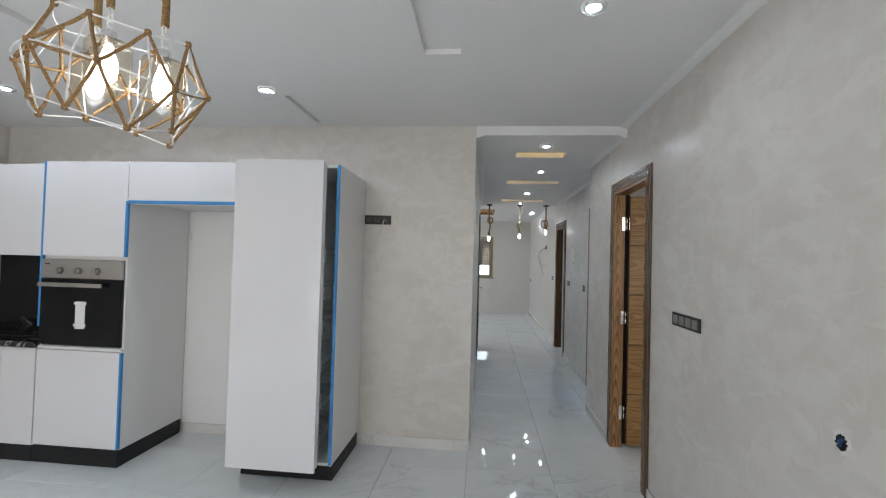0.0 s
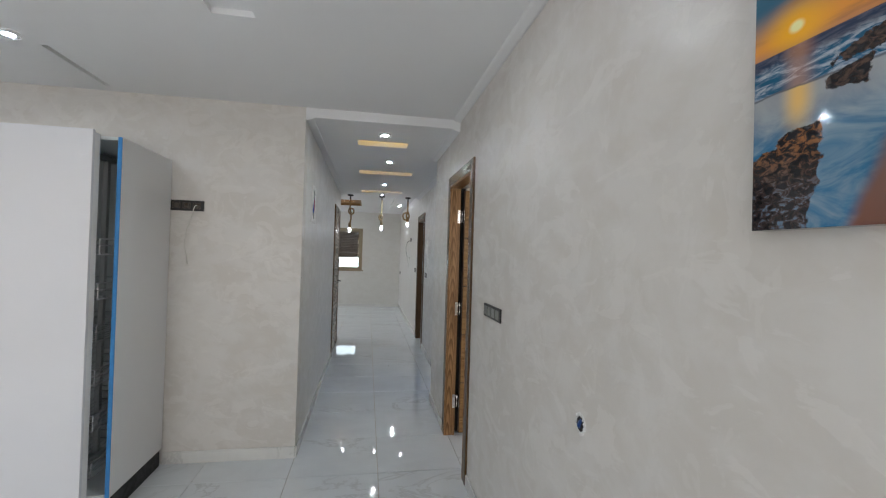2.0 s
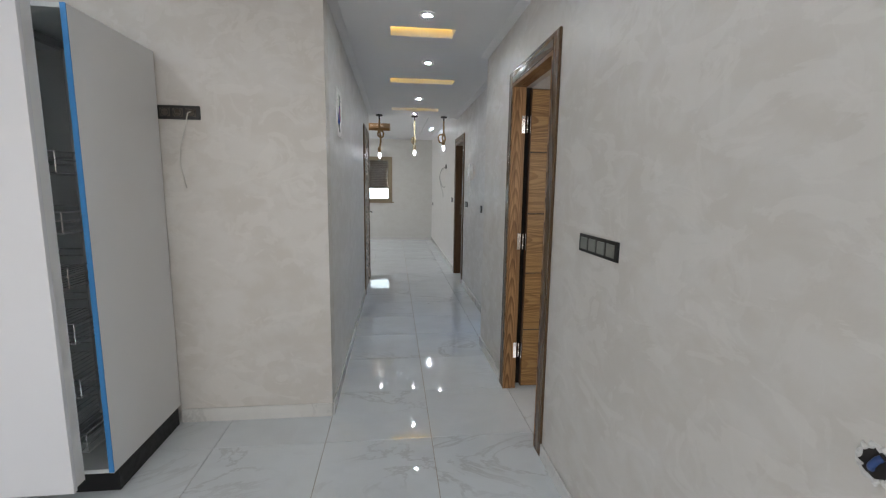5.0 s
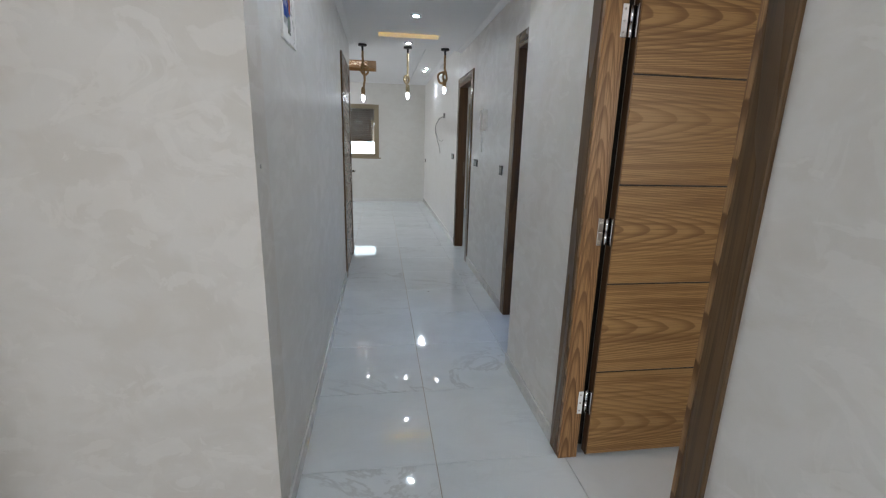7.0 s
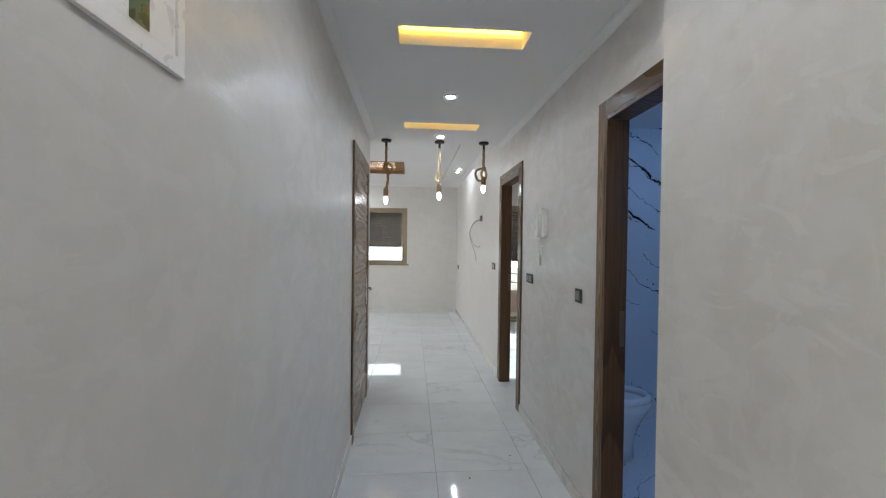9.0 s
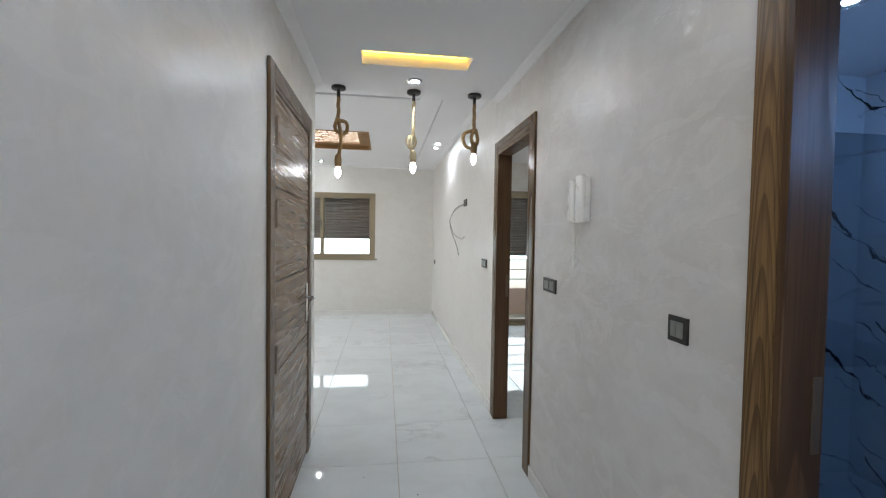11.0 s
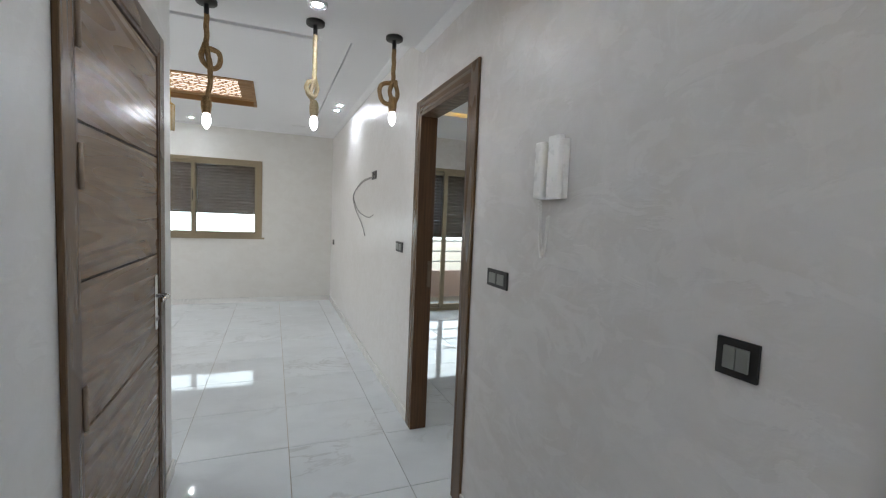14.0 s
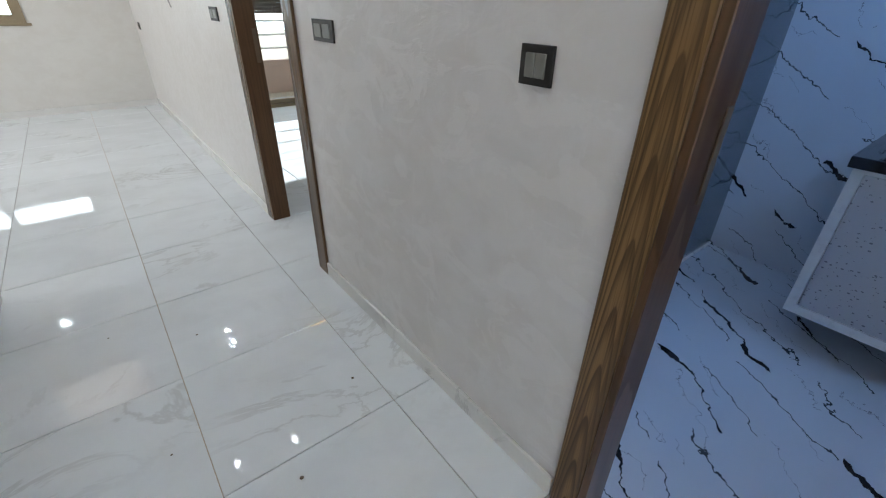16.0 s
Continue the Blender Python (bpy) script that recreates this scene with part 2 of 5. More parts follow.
WIRE_GREY = plain("grey_wire_steel", (0.50, 0.51, 0.51), 0.42, 1.0)
BLACK_PLASTIC = plain("black_plastic", (0.013, 0.012, 0.011), 0.42, wear=0.15)
ROCKER = plain("graphite_rocker", (0.20, 0.205, 0.185), 0.35, wear=0.08)
BROWN_PLASTIC = plain("brown_socket", (0.085, 0.068, 0.055), 0.3)
WHITE_PLASTIC = plain("white_plastic", (0.86, 0.85, 0.82), 0.3, wear=0.03)
TRIM_PLUG = plain("dowel_grey", (0.40, 0.39, 0.37), 0.7)
CABLE_WHITE = plain("white_cable", (0.70, 0.68, 0.63), 0.5)
CABLE_GREY = plain("grey_cable", (0.30, 0.29, 0.27), 0.5)
ALU = plain("taupe_aluminium", (0.30, 0.245, 0.165), 0.36, 0.6, wear=0.08)
SHUTTER = plain("brown_shutter", (0.080, 0.043, 0.023), 0.5, wear=0.12)
PANE = glass("window_glass", (0.96, 0.98, 0.97))
AMBER = glass("amber_glass", (0.96, 0.91, 0.82))
SHOWER_GLASS = glass("smoked_glass", (0.60, 0.64, 0.66))
PORCELAIN = plain("porcelain", (0.80, 0.81, 0.82), 0.08, wear=0.01)
BULB = glow("bulb_light", (0.88, 0.94, 1.0), 22)
LENS = glow("downlight_lens", (0.80, 0.91, 1.0), 530)
BATH_LENS = glow("bath_light_lens", (0.45, 0.62, 1.0), 70)
LED = glow("warm_led_strip", (1.0, 0.60, 0.07), 9)
BACKLIGHT = glow("lattice_backlight", (1.0, 0.95, 0.86), 1.5)
CRYSTAL = plain("faceted_crystal", (0.75, 0.80, 0.80), 0.08, 0.5)
LATTICE_WOOD = wood("honey_wood", (0.40, 0.235, 0.105), (0.28, 0.15, 0.06), "x", 0.4, 6.0, 1.2, False)
PINK_RENDER = plain("pink_render", (0.50, 0.36, 0.30), 0.8, wear=0.08, scale=8, bump=0.2)
PALE_PAINT = plain("pale_rail_paint", (0.75, 0.75, 0.74), 0.5)
EARTH = plain("dry_ground", (0.40, 0.36, 0.29), 0.95, wear=0.2, scale=0.3)
# emission of the backdrop sheet, in place of overexposed outdoor light
BACKDROP_GLOW = glow("backdrop_glow", (0.76, 0.90, 1.0), 2.3)
STRIKE = plain("dull_bronze", (0.16, 0.12, 0.085), 0.5, 0.7)
BRONZE = plain("bronze_hinge", (0.30, 0.235, 0.17), 0.4, 0.3)
STICKER = plain("white_sticker", (0.78, 0.79, 0.78), 0.5)
HOLE = plain("bare_plaster_hole", (0.68, 0.67, 0.65), 0.95, wear=0.4, scale=120, bump=0.8)
BLUE_WIRE = plain("blue_conduit", (0.02, 0.06, 0.20), 0.4)
BRASS = plain("aged_brass", (0.55, 0.40, 0.18), 0.3, 1.0)


def rope_material(name, low, high):
    """Twisted jute: diagonal strand lines from the long axis, rough fibre."""
    m = Mat(name, 0.9, spec=0.15)
    n = m.noise(m.coords(), 220, 3)
    m.colour(m.mix(m.span(n, 0.3, 0.7), low, high))
    m.bump(n, 0.5, 0.002)
    return m.m


ROPE = rope_material("jute_rope", (0.17, 0.095, 0.040), (0.42, 0.275, 0.135))
ROPE_PALE = rope_material("pale_jute_rope", (0.36, 0.27, 0.15), (0.62, 0.52, 0.34))


def speckled():
    m = Mat("speckled_front", 0.25)
    v = m.add("TexVoronoi", 0, Vector=m.coords((1, 1, 1.6)), Scale=48.0)
    n = m.noise(m.coords(), 70, 2)
    spot = m.math("MULTIPLY", m.span(v, 0.20, 0.30, 1.0, 0.0), m.math("GREATER_THAN", n, 0.50))
    m.colour(m.mix(spot, (0.55, 0.55, 0.56), (0.22, 0.22, 0.24)))
    return m.m


SPECKLED = speckled()


def seascape(y_left, z_base):
    """A printed sunset beach: glowing sky, low sun, surf, dark rocks and wet sand."""
    m = Mat("seascape_print", 0.06, spec=0.5)
    sep = m.t.nodes.new("ShaderNodeSeparateXYZ")
    m.put(sep, 0, m.add("TexCoord", 3))
    u = m.math("MULTIPLY", m.math("SUBTRACT", sep.outputs[1], y_left), -1.0)
    v = m.math("SUBTRACT", sep.outputs[2], z_base)
    uv = m.add("CombineXYZ", 0, i0=u, i1=v)
    wob = m.noise(uv, 40, 5, 0.6)
    soft = m.noise(uv, 9, 4)
    hor = m.math("SUBTRACT", v, 0.285)
    dx, dy = m.math("SUBTRACT", u, 0.073), m.math("SUBTRACT", v, 0.314)
    sund = m.math("SQRT", m.math("ADD", m.math("MULTIPLY", dx, dx), m.math("MULTIPLY", m.math("MULTIPLY", dy, dy), 1.6)))
    cloud = m.noise(m.add("Mapping", 0, Vector=uv, Scale=(4, 26, 1)), 1.5, 5)
    sky_c = m.mix(m.span(m.math("ADD", hor, m.math("MULTIPLY", u, -0.12)), 0.01, 0.085), (0.82, 0.34, 0.06), (0.035, 0.14, 0.23))
    sky_c = m.mix(m.span(hor, 0.0, 0.02, 0.5, 0.0), sky_c, (0.42, 0.20, 0.16))
    sky_c = m.mix(m.span(cloud, 0.52, 0.72, 0.0, 0.6), sky_c, (0.30, 0.13, 0.08))
    sky_c = m.mix(m.span(sund, 0.0, 0.075, 1.0, 0.0), sky_c, (1.0, 0.50, 0.015))
    sky_c = m.mix(m.span(sund, 0.006, 0.016, 1.0, 0.0), sky_c, (1.0, 0.93, 0.45))
    foam = m.noise(m.add("Mapping", 0, Vector=uv, Scale=(14, 60, 1)), 1.3, 6, 0.65, 0.8)
    sea = m.mix(m.span(foam, 0.44, 0.62), (0.010, 0.10, 0.20), (0.42, 0.48, 0.56))
    swell = m.math("ADD", hor, m.math("MULTIPLY", m.math("SUBTRACT", wob, 0.5), 0.03))
    sea = m.mix(m.span(swell, -0.030, -0.012, 0.0, 0.85), sea, (0.030, 0.035, 0.075))
    glint = m.math("MULTIPLY", m.span(m.math("ABSOLUTE", m.math("SUBTRACT", u, 0.077)), 0.0, 0.035, 1.0, 0.0), m.span(v, 0.13, 0.20))
    sea = m.mix(m.math("MULTIPLY", glint, 0.35), sea, (0.95, 0.45, 0.20))
    wash = m.mix(m.span(m.noise(m.add("Mapping", 0, Vector=uv, Scale=(5, 9, 1), Rotation=(0, 0, 0.5)), 1.6, 5, 0.6, 0.9), 0.36, 0.64), (0.018, 0.145, 0.29), (0.26, 0.37, 0.45))
    wash = m.mix(m.span(v, 0.12, 0.215, 0.0, 0.75), wash, (0.40, 0.39, 0.38))
    wash = m.mix(m.math("MULTIPLY", glint, 0.8), wash, (0.98, 0.60, 0.14))
    edge = m.math("ADD", m.math("SUBTRACT", v, 0.219), m.math("MULTIPLY", m.math("SUBTRACT", soft, 0.5), 0.02))
    low = m.mix(m.span(edge, -0.003, 0.003), wash, sea)
    low = m.mix(m.span(m.math("ABSOLUTE", edge), 0.0, 0.003, 0.8, 0.0), low, (0.10, 0.10, 0.12))
    sand_u = m.math("SUBTRACT", m.math("SUBTRACT", u, m.math("MULTIPLY", v, 0.33)), 0.148)
    sand = m.mix(m.span(v, 0.0, 0.13), (0.19, 0.075, 0.045), (0.21, 0.14, 0.13))
    on_sand = m.math("MULTIPLY", m.span(m.math("ADD", sand_u, m.math("MULTIPLY", m.math("SUBTRACT", soft, 0.5), 0.04)), -0.008, 0.02), m.span(m.math("ADD", v, m.math("MULTIPLY", soft, 0.05)), 0.125, 0.165, 1.0, 0.0))
    low = m.mix(on_sand, low, sand)
    pic = m.mix(m.span(hor, -0.001, 0.001), low, sky_c)
    grain = m.noise(m.add("Mapping", 0, Vector=uv, Scale=(46, 70, 1), Rotation=(0, 0, 0.9)), 1.4, 6, 0.68, 0.8)
    lumps = m.noise(uv, 22, 3, 0.5, 0.6)
    ragged = m.noise(uv, 75, 5, 0.65)
    stone = m.mix(m.span(grain, 0.42, 0.62), (0.008, 0.009, 0.013), (0.100, 0.060, 0.045))
    lit = m.mix(m.math("MULTIPLY", m.span(v, 0.07, 0.16), m.span(grain, 0.48, 0.60)), stone, (0.34, 0.135, 0.04))
    frost = m.mix(m.math("MULTIPLY", m.span(grain, 0.52, 0.62), m.span(v, 0.02, 0.10, 0.75, 0.0)), lit, (0.13, 0.24, 0.36))
    jag = m.math("ADD", m.math("MULTIPLY", m.math("SUBTRACT", lumps, 0.5), 0.050), m.math("MULTIPLY", m.math("SUBTRACT", ragged, 0.5), 0.022))

    def rock(under, face, u0, u1, v0, v1, rise, lean, rough=1.0):
        """A ragged boulder: crest rising along u, right flank leaning with v."""
        j = m.math("MULTIPLY", jag, rough)
        over = m.math("SUBTRACT", m.math("ADD", m.math("MULTIPLY", m.math("SUBTRACT", u, u0), rise), v1), v)
        inside = m.math("SUBTRACT", m.math("ADD", m.math("MULTIPLY", m.math("SUBTRACT", v, v0), lean), u1), u)
        near = m.math("MINIMUM", m.math("MINIMUM", over, inside), m.math("MINIMUM", m.math("SUBTRACT", u, u0), m.math("SUBTRACT", v, v0)))
        return m.mix(m.span(m.math("ADD", near, j), -0.001, 0.0025), under, face)

    pic = rock(pic, frost, -0.10, 0.078, -0.10, 0.068, 0.48, 0.17, 0.8)
    pic = rock(pic, stone, 0.128, 0.228, 0.232, 0.250, 0.16, -0.3, 1.0)
    pic = rock(pic, stone, 0.118, 0.172, 0.196, 0.212, 0.25, 0.2, 0.8)
    pic = rock(pic, stone, 0.262, 0.50, 0.214, 0.252, 0.16, 0.0, 1.2)
    pic = rock(pic, stone, 0.205, 0.258, 0.284, 0.292, 0.45, -0.2, 0.45)
    m.colour(pic)
    return m.m


# ---- building blocks ----
PLACE = {}


def place_of(ob):
    return PLACE.get(ob.name, Vector((0, 0, 0)))


def finish(name, bm, material, at=Vector((0, 0, 0)), smooth=False):
    bm.normal_update()
    if at.length:
        bmesh.ops.translate(bm, verts=bm.verts, vec=-at)
    me = bpy.data.meshes.new(name)
    bm.to_mesh(me)
    bm.free()
    me.materials.append(material)
    if smooth:
        me.polygons.foreach_set("use_smooth", [True] * len(me.polygons))
    return me


def thing(name, at, label, category, group="", kind=""):
    ob = new(name)
    ob.location = at
    ob.empty_display_size = 0.1
    PLACE[ob.name] = Vector(at)
    return tagged(ob, label, category, group, kind)


def part(name, bm, material, parent, label="", smooth=False):
    """One mesh under a thing or a part; the bmesh is in world coordinates."""
    at = place_of(parent)
    ob = new(name, finish(name, bm, material, at, smooth))
    ob.parent = parent
    PLACE[ob.name] = at
    return tagged(ob, label)


def structure(name, bm, material, label, category, smooth=False):
    ob = new(name, finish(name, bm, material, smooth=smooth))
    return tagged(ob, label, category, kind="structure")


def box(x0, x1, y0, y1, z0, z1, bevel=0.0, bm=None, seg=2):
    own = bmesh.new()
    bmesh.ops.create_cube(own, size=1)
    for v in own.verts:
        v.co = ((x0 + x1) / 2 + v.co.x * (x1 - x0), (y0 + y1) / 2 + v.co.y * (y1 - y0), (z0 + z1) / 2 + v.co.z * (z1 - z0))
    if bevel:
        bmesh.ops.bevel(own, geom=own.edges[:], offset=bevel, segments=seg, affect="EDGES", profile=0.6)
    return own if bm is None else merge(bm, own)


def merge(bm, other):
    me = bpy.data.meshes.new("temp")
    other.to_mesh(me)
    other.free()
    bm.from_mesh(me)
    bpy.data.meshes.remove(me)
    return bm


def tube(points, r, seg=8, closed=False, bm=None, twist=None):
    """A round bar along points; r may be a number or one radius a point."""
    bm = bm or bmesh.new()
    pts = [Vector(p) for p in points]
    n = len(pts)
    rings, side = [], None
    for i, p in enumerate(pts):
        a = pts[(i - 1) % n] if closed or i else p
        b = pts[(i + 1) % n] if closed or i < n - 1 else p
        d = (b - a).normalized()
        if side is None:
            side = d.orthogonal().normalized()
        side = (side - d * side.dot(d)).normalized()
        up = d.cross(side)
        rad = r[i] if isinstance(r, (list, tuple)) else r
        ring = []
        for k in range(seg):
            t = 2 * math.pi * k / seg
            rr = rad
            if twist:
                rr = rad * (1 + 0.16 * math.cos(3 * t + twist * i))
            ring.append(bm.verts.new(p + side * math.cos(t) * rr + up * math.sin(t) * rr))
        rings.append(ring)
    for i in range(n if closed else n - 1):
        a, b = rings[i], rings[(i + 1) % n]
        for k in range(seg):
            bm.faces.new((a[k], a[(k + 1) % seg], b[(k + 1) % seg], b[k]))
    if not closed:
        bm.faces.new(rings[0][::-1]), bm.faces.new(rings[-1])
    return bm


def lathe(profile, at, seg=24, bm=None, cap=True):
    """A turned body: (radius, height) pairs about a vertical axis."""
    bm = bm or bmesh.new()
    rings = []
    for r, z in profile:
        rings.append([bm.verts.new((at[0] + r * math.cos(2 * math.pi * k / seg), at[1] + r * math.sin(2 * math.pi * k / seg), at[2] + z)) for k in range(seg)])
    for a, b in zip(rings, rings[1:]):
        for k in range(seg):
            bm.faces.new((a[k], a[(k + 1) % seg], b[(k + 1) % seg], b[k]))
    if cap:
        bm.faces.new(rings[0][::-1]), bm.faces.new(rings[-1])
    bmesh.ops.recalc_face_normals(bm, faces=bm.faces)
    return bm


def cells(us, vs, solid, to3d, w0, w1):
    """A slab cut into cells, some of them open; only outer faces are made."""
    bm = bmesh.new()
    cache = {}

    def vert(i, j, w):
        key = (i, j, w)
        if key not in cache:
            cache[key] = bm.verts.new(to3d(us[i], vs[j], w))
        return cache[key]

    nu, nv = len(us) - 1, len(vs) - 1
    on = [[solid((us[i] + us[i + 1]) / 2, (vs[j] + vs[j + 1]) / 2) for j in range(nv)] for i in range(nu)]
    for i in range(nu):
        for j in range(nv):
            if not on[i][j]:
                continue
            for w in (w0, w1):
                bm.faces.new([vert(i, j, w), vert(i + 1, j, w), vert(i + 1, j + 1, w), vert(i, j + 1, w)])
            for di, dj, e in ((-1, 0, ((i, j), (i, j + 1))), (1, 0, ((i + 1, j), (i + 1, j + 1))), (0, -1, ((i, j), (i + 1, j))), (0, 1, ((i, j + 1), (i + 1, j + 1)))):
                a, b = i + di, j + dj
                if not (0 <= a < nu and 0 <= b < nv and on[a][b]):
                    (p, q), (r, s) = e
                    bm.faces.new([vert(p, q, w0), vert(r, s, w0), vert(r, s, w1), vert(p, q, w1)])
    bmesh.ops.recalc_face_normals(bm, faces=bm.faces)
    return bm


def slab(along, w0, w1, u0, u1, v0, v1, holes=()):
    """A wall along x or y, or a ceiling ('z'), with rectangular openings (u0, u1, v0, v1)."""
    us = sorted({u0, u1, *(h[0] for h in holes), *(h[1] for h in holes)})
    vs = sorted({v0, v1, *(h[2] for h in holes), *(h[3] for h in holes)})
    to3d = {"x": lambda u, v, w: (u, w, v), "y": lambda u, v, w: (w, u, v), "z": lambda u, v, w: (u, v, w)}[along]
    return cells(us, vs, lambda u, v: not any(h[0] < u < h[1] and h[2] < v < h[3] for h in holes), to3d, w0, w1)


def prism(section, axis, a, b):
    """A bar of constant section along x or y; section holds (across, z) pairs."""
    bm = bmesh.new()
    put = (lambda s, t: (t, s[0], s[1])) if axis == "x" else (lambda s, t: (s[0], t, s[1]))
    ends = [[bm.verts.new(put(s, t)) for s in section] for t in (a, b)]
    n = len(section)
    for k in range(n):
        bm.faces.new((ends[0][k], ends[0][(k + 1) % n], ends[1][(k + 1) % n], ends[1][k]))
    bm.faces.new(ends[0][::-1]), bm.faces.new(ends[1])
    bmesh.ops.recalc_face_normals(bm, faces=bm.faces)
    return bm


# ---- structure ----
H_KITCHEN, H_HALL, H_LIVING = 2.52, 2.451, 2.585
D1, D2, D3 = (3.03, 3.745), (4.665, 5.385), (7.035, 7.775)
DOOR_TOP = 2.05
ENTRY_Y = (6.515, 7.385)

floor = structure("floor", box(-4.9, 4.8, -3.4, 12.6, -0.16, -0.006), GROUT, "sandy grout bed under polished marble tiles", "floor")

structure("wall_kitchen_right", slab("y", 1.06, 1.20, -3.2, 4.592, -0.01, 2.75, [(D1[0], 3.812, -0.01, DOOR_TOP)]), WALL, "beige trowelled plaster wall with a doorway", "wall")
structure("wall_recess", box(1.20, 3.40, 4.452, 4.592, -0.01, 2.75), WALL, "short beige plaster return wall", "wall")
structure("wall_hall_right", slab("y", 1.265, 1.348, 4.592, 7.90, -0.01, 2.75, [(*D2, -0.01, DOOR_TOP), (*D3, -0.01, DOOR_TOP)]), WALL_RELIEF, "pale trowelled plaster wall with two doorways", "wall")
structure("wall_living_right", box(1.265, 1.348, 7.90, 12.2, -0.01, 2.75), WALL_SCALED, "pale plaster wall with a scaly trowelled relief", "wall")
structure("wall_niche_back", box(-2.438, -1.587, 3.466, 3.4705, 0.076, 1.83), CEILING, "white painted wall inside the fridge niche", "wall")
structure("wall_kitchen_back", box(-4.3, -0.083, 3.47, 3.62, -0.01, 2.75), WALL, "beige trowelled plaster wall behind the kitchen units", "wall")
structure("wall_hall_left", slab("y", -0.233, -0.083, 3.62, 7.67, -0.01, 2.75, [(*ENTRY_Y, -0.01, 2.06)]), WALL_HALL, "beige plaster wall with the closed entry door", "wall")
structure("wall_living_south", box(-4.75, -0.233, 7.52, 7.67, -0.01, 2.75), WALL, "beige plaster wall closing the living room", "wall")
structure("wall_living_far", slab("x", 12.2, 12.4, -4.75, 1.40, -0.01, 2.75, [(-1.56, 0.243, 0.97, 2.12)]), WALL_SMOOTH, "cream plaster wall with a shuttered window", "wall")
# out of view; the opening only goes with the living room fill lamp
structure("wall_living_left", slab("y", -4.75, -4.6, 7.67, 12.2, -0.01, 2.75, [(8.8, 11.2, 0.75, 2.25)]), WALL, "unseen cream plaster wall, its opening added for a fill lamp", "wall")
structure("wall_kitchen_left", box(-4.3, -4.15, -3.2, 3.47, -0.01, 2.75), WALL, "beige plaster wall at the kitchen's end", "wall")
structure("wall_kitchen_rear", slab("x", -3.4, -3.2, -4.3, 1.20, -0.01, 2.75, [(-3.3, 0.5, 0.1, 2.4)]), WALL, "beige plaster wall with a wide window opening", "wall")
structure("wall_bedroom_far", slab("x", 11.13, 11.33, 1.348, 4.6, -0.01, 2.75, [(2.05, 3.52, 0.0, 2.12)]), WALL, "cream plaster wall with a balcony door", "wall")
# unseen wall; its opening is invented for the bedroom lamp
structure("wall_bedroom_right", slab("y", 4.6, 4.75, 6.95, 11.33, -0.01, 2.75, [(8.4, 10.0, 0.75, 2.05)]), WALL, "cream plaster wall", "wall")
structure("wall_bedroom_near", box(1.348, 4.75, 6.83, 6.95, -0.01, 2.75), WALL, "cream plaster wall", "wall")
structure("wall_side_room_right", box(4.0, 4.15, 0.6, 4.592, -0.01, 2.75), WALL, "beige plaster wall", "wall")
# never in view; opening made up to suit the side room lamp
structure("wall_side_room_near", slab("x", 0.45, 0.60, 1.20, 4.15, -0.01, 2.75, [(1.8, 3.4, 0.85, 2.15)]), WALL, "unseen beige plaster wall, its opening made up for a lamp", "wall")
structure("wall_side_room_far", box(3.40, 4.0, 4.452, 4.592, -0.01, 2.75), WALL, "beige plaster wall", "wall")

# bathroom stone cladding
structure("wall_bath_far", box(1.362, 3.25, 6.80, 6.83, -0.01, 2.42), BATH_WALL, "white stone wall with bold black veins", "wall")
structure("wall_bath_right", slab("y", 3.25, 3.40, 4.592, 6.83, -0.01, 2.75), BATH_WALL, "white stone wall with bold black veins", "wall")
structure("wall_bath_near", box(1.362, 3.25, 4.592, 4.606, -0.01, 2.42), BATH_WALL, "white stone wall with bold black veins", "wall")
structure("wall_bath_left", slab("y", 1.348, 1.36, 4.606, 6.80, -0.01, 2.42, [(D2[0] - 0.03, D2[1] + 0.03, -0.01, DOOR_TOP + 0.03)]), BATH_WALL, "white stone wall with bold black veins", "wall")

# ceilings, with their sunk slots
HALL_SLOTS = [(0.272, 0.712, 4.02, 4.20), (0.258, 0.900, 5.42, 5.61), (0.260, 0.908, 7.06, 7.255)]


def ceiling(name, x0, x1, y0, y1, z, holes, depth, label):
    bm = slab("z", z, z + depth, x0, x1, y0, y1, holes)
    if holes:
        merge(bm, box(x0, x1, y0, y1, z + depth + 0.001, 2.80))
    return structure(name, bm, CEILING, label, "ceiling")


ceiling("ceiling_kitchen", -4.15, 1.06, -3.2, 3.47, H_KITCHEN, [(-0.325, -0.14, 0.3, 2.275), (-1.335, -1.30, 2.81, 3.38), (-2.16, -2.09, 0.3, 2.30)], 0.028, "white plaster ceiling with sunk slots")
ceiling("ceiling_hall_near", -0.083, 1.06, 3.47, 4.592, H_HALL, HALL_SLOTS[:1], 0.09, "lowered white plaster hall ceiling")
ceiling("ceiling_hall_far", -0.083, 1.265, 4.592, 7.80, H_HALL, HALL_SLOTS[1:], 0.09, "lowered white plaster hall ceiling with lit slots")
ceiling("ceiling_living", -4.6, 1.265, 7.80, 12.2, H_LIVING, [(-2.2, 0.70, 8.28, 8.33), (0.886, 0.898, 8.27, 11.6), (0.62, 0.80, 11.55, 11.59), (-1.55, 0.215, 9.60, 10.68)], 0.09, "white plaster ceiling with sunk lines and a wooden panel")
structure("ceiling_living_edge", box(-4.6, -0.083, 7.67, 7.80, H_LIVING, 2.8), CEILING, "white plaster ceiling edge", "ceiling")
ceiling("ceiling_bedroom", 1.348, 4.6, 6.95, 11.13, 2.56, [(1.9, 3.2, 9.62, 9.80)], 0.09, "white plaster ceiling with a lit slot")
ceiling("ceiling_bath", 1.348, 3.25, 4.60, 6.80, 2.40, [], 0.3, "flat white bathroom ceiling")
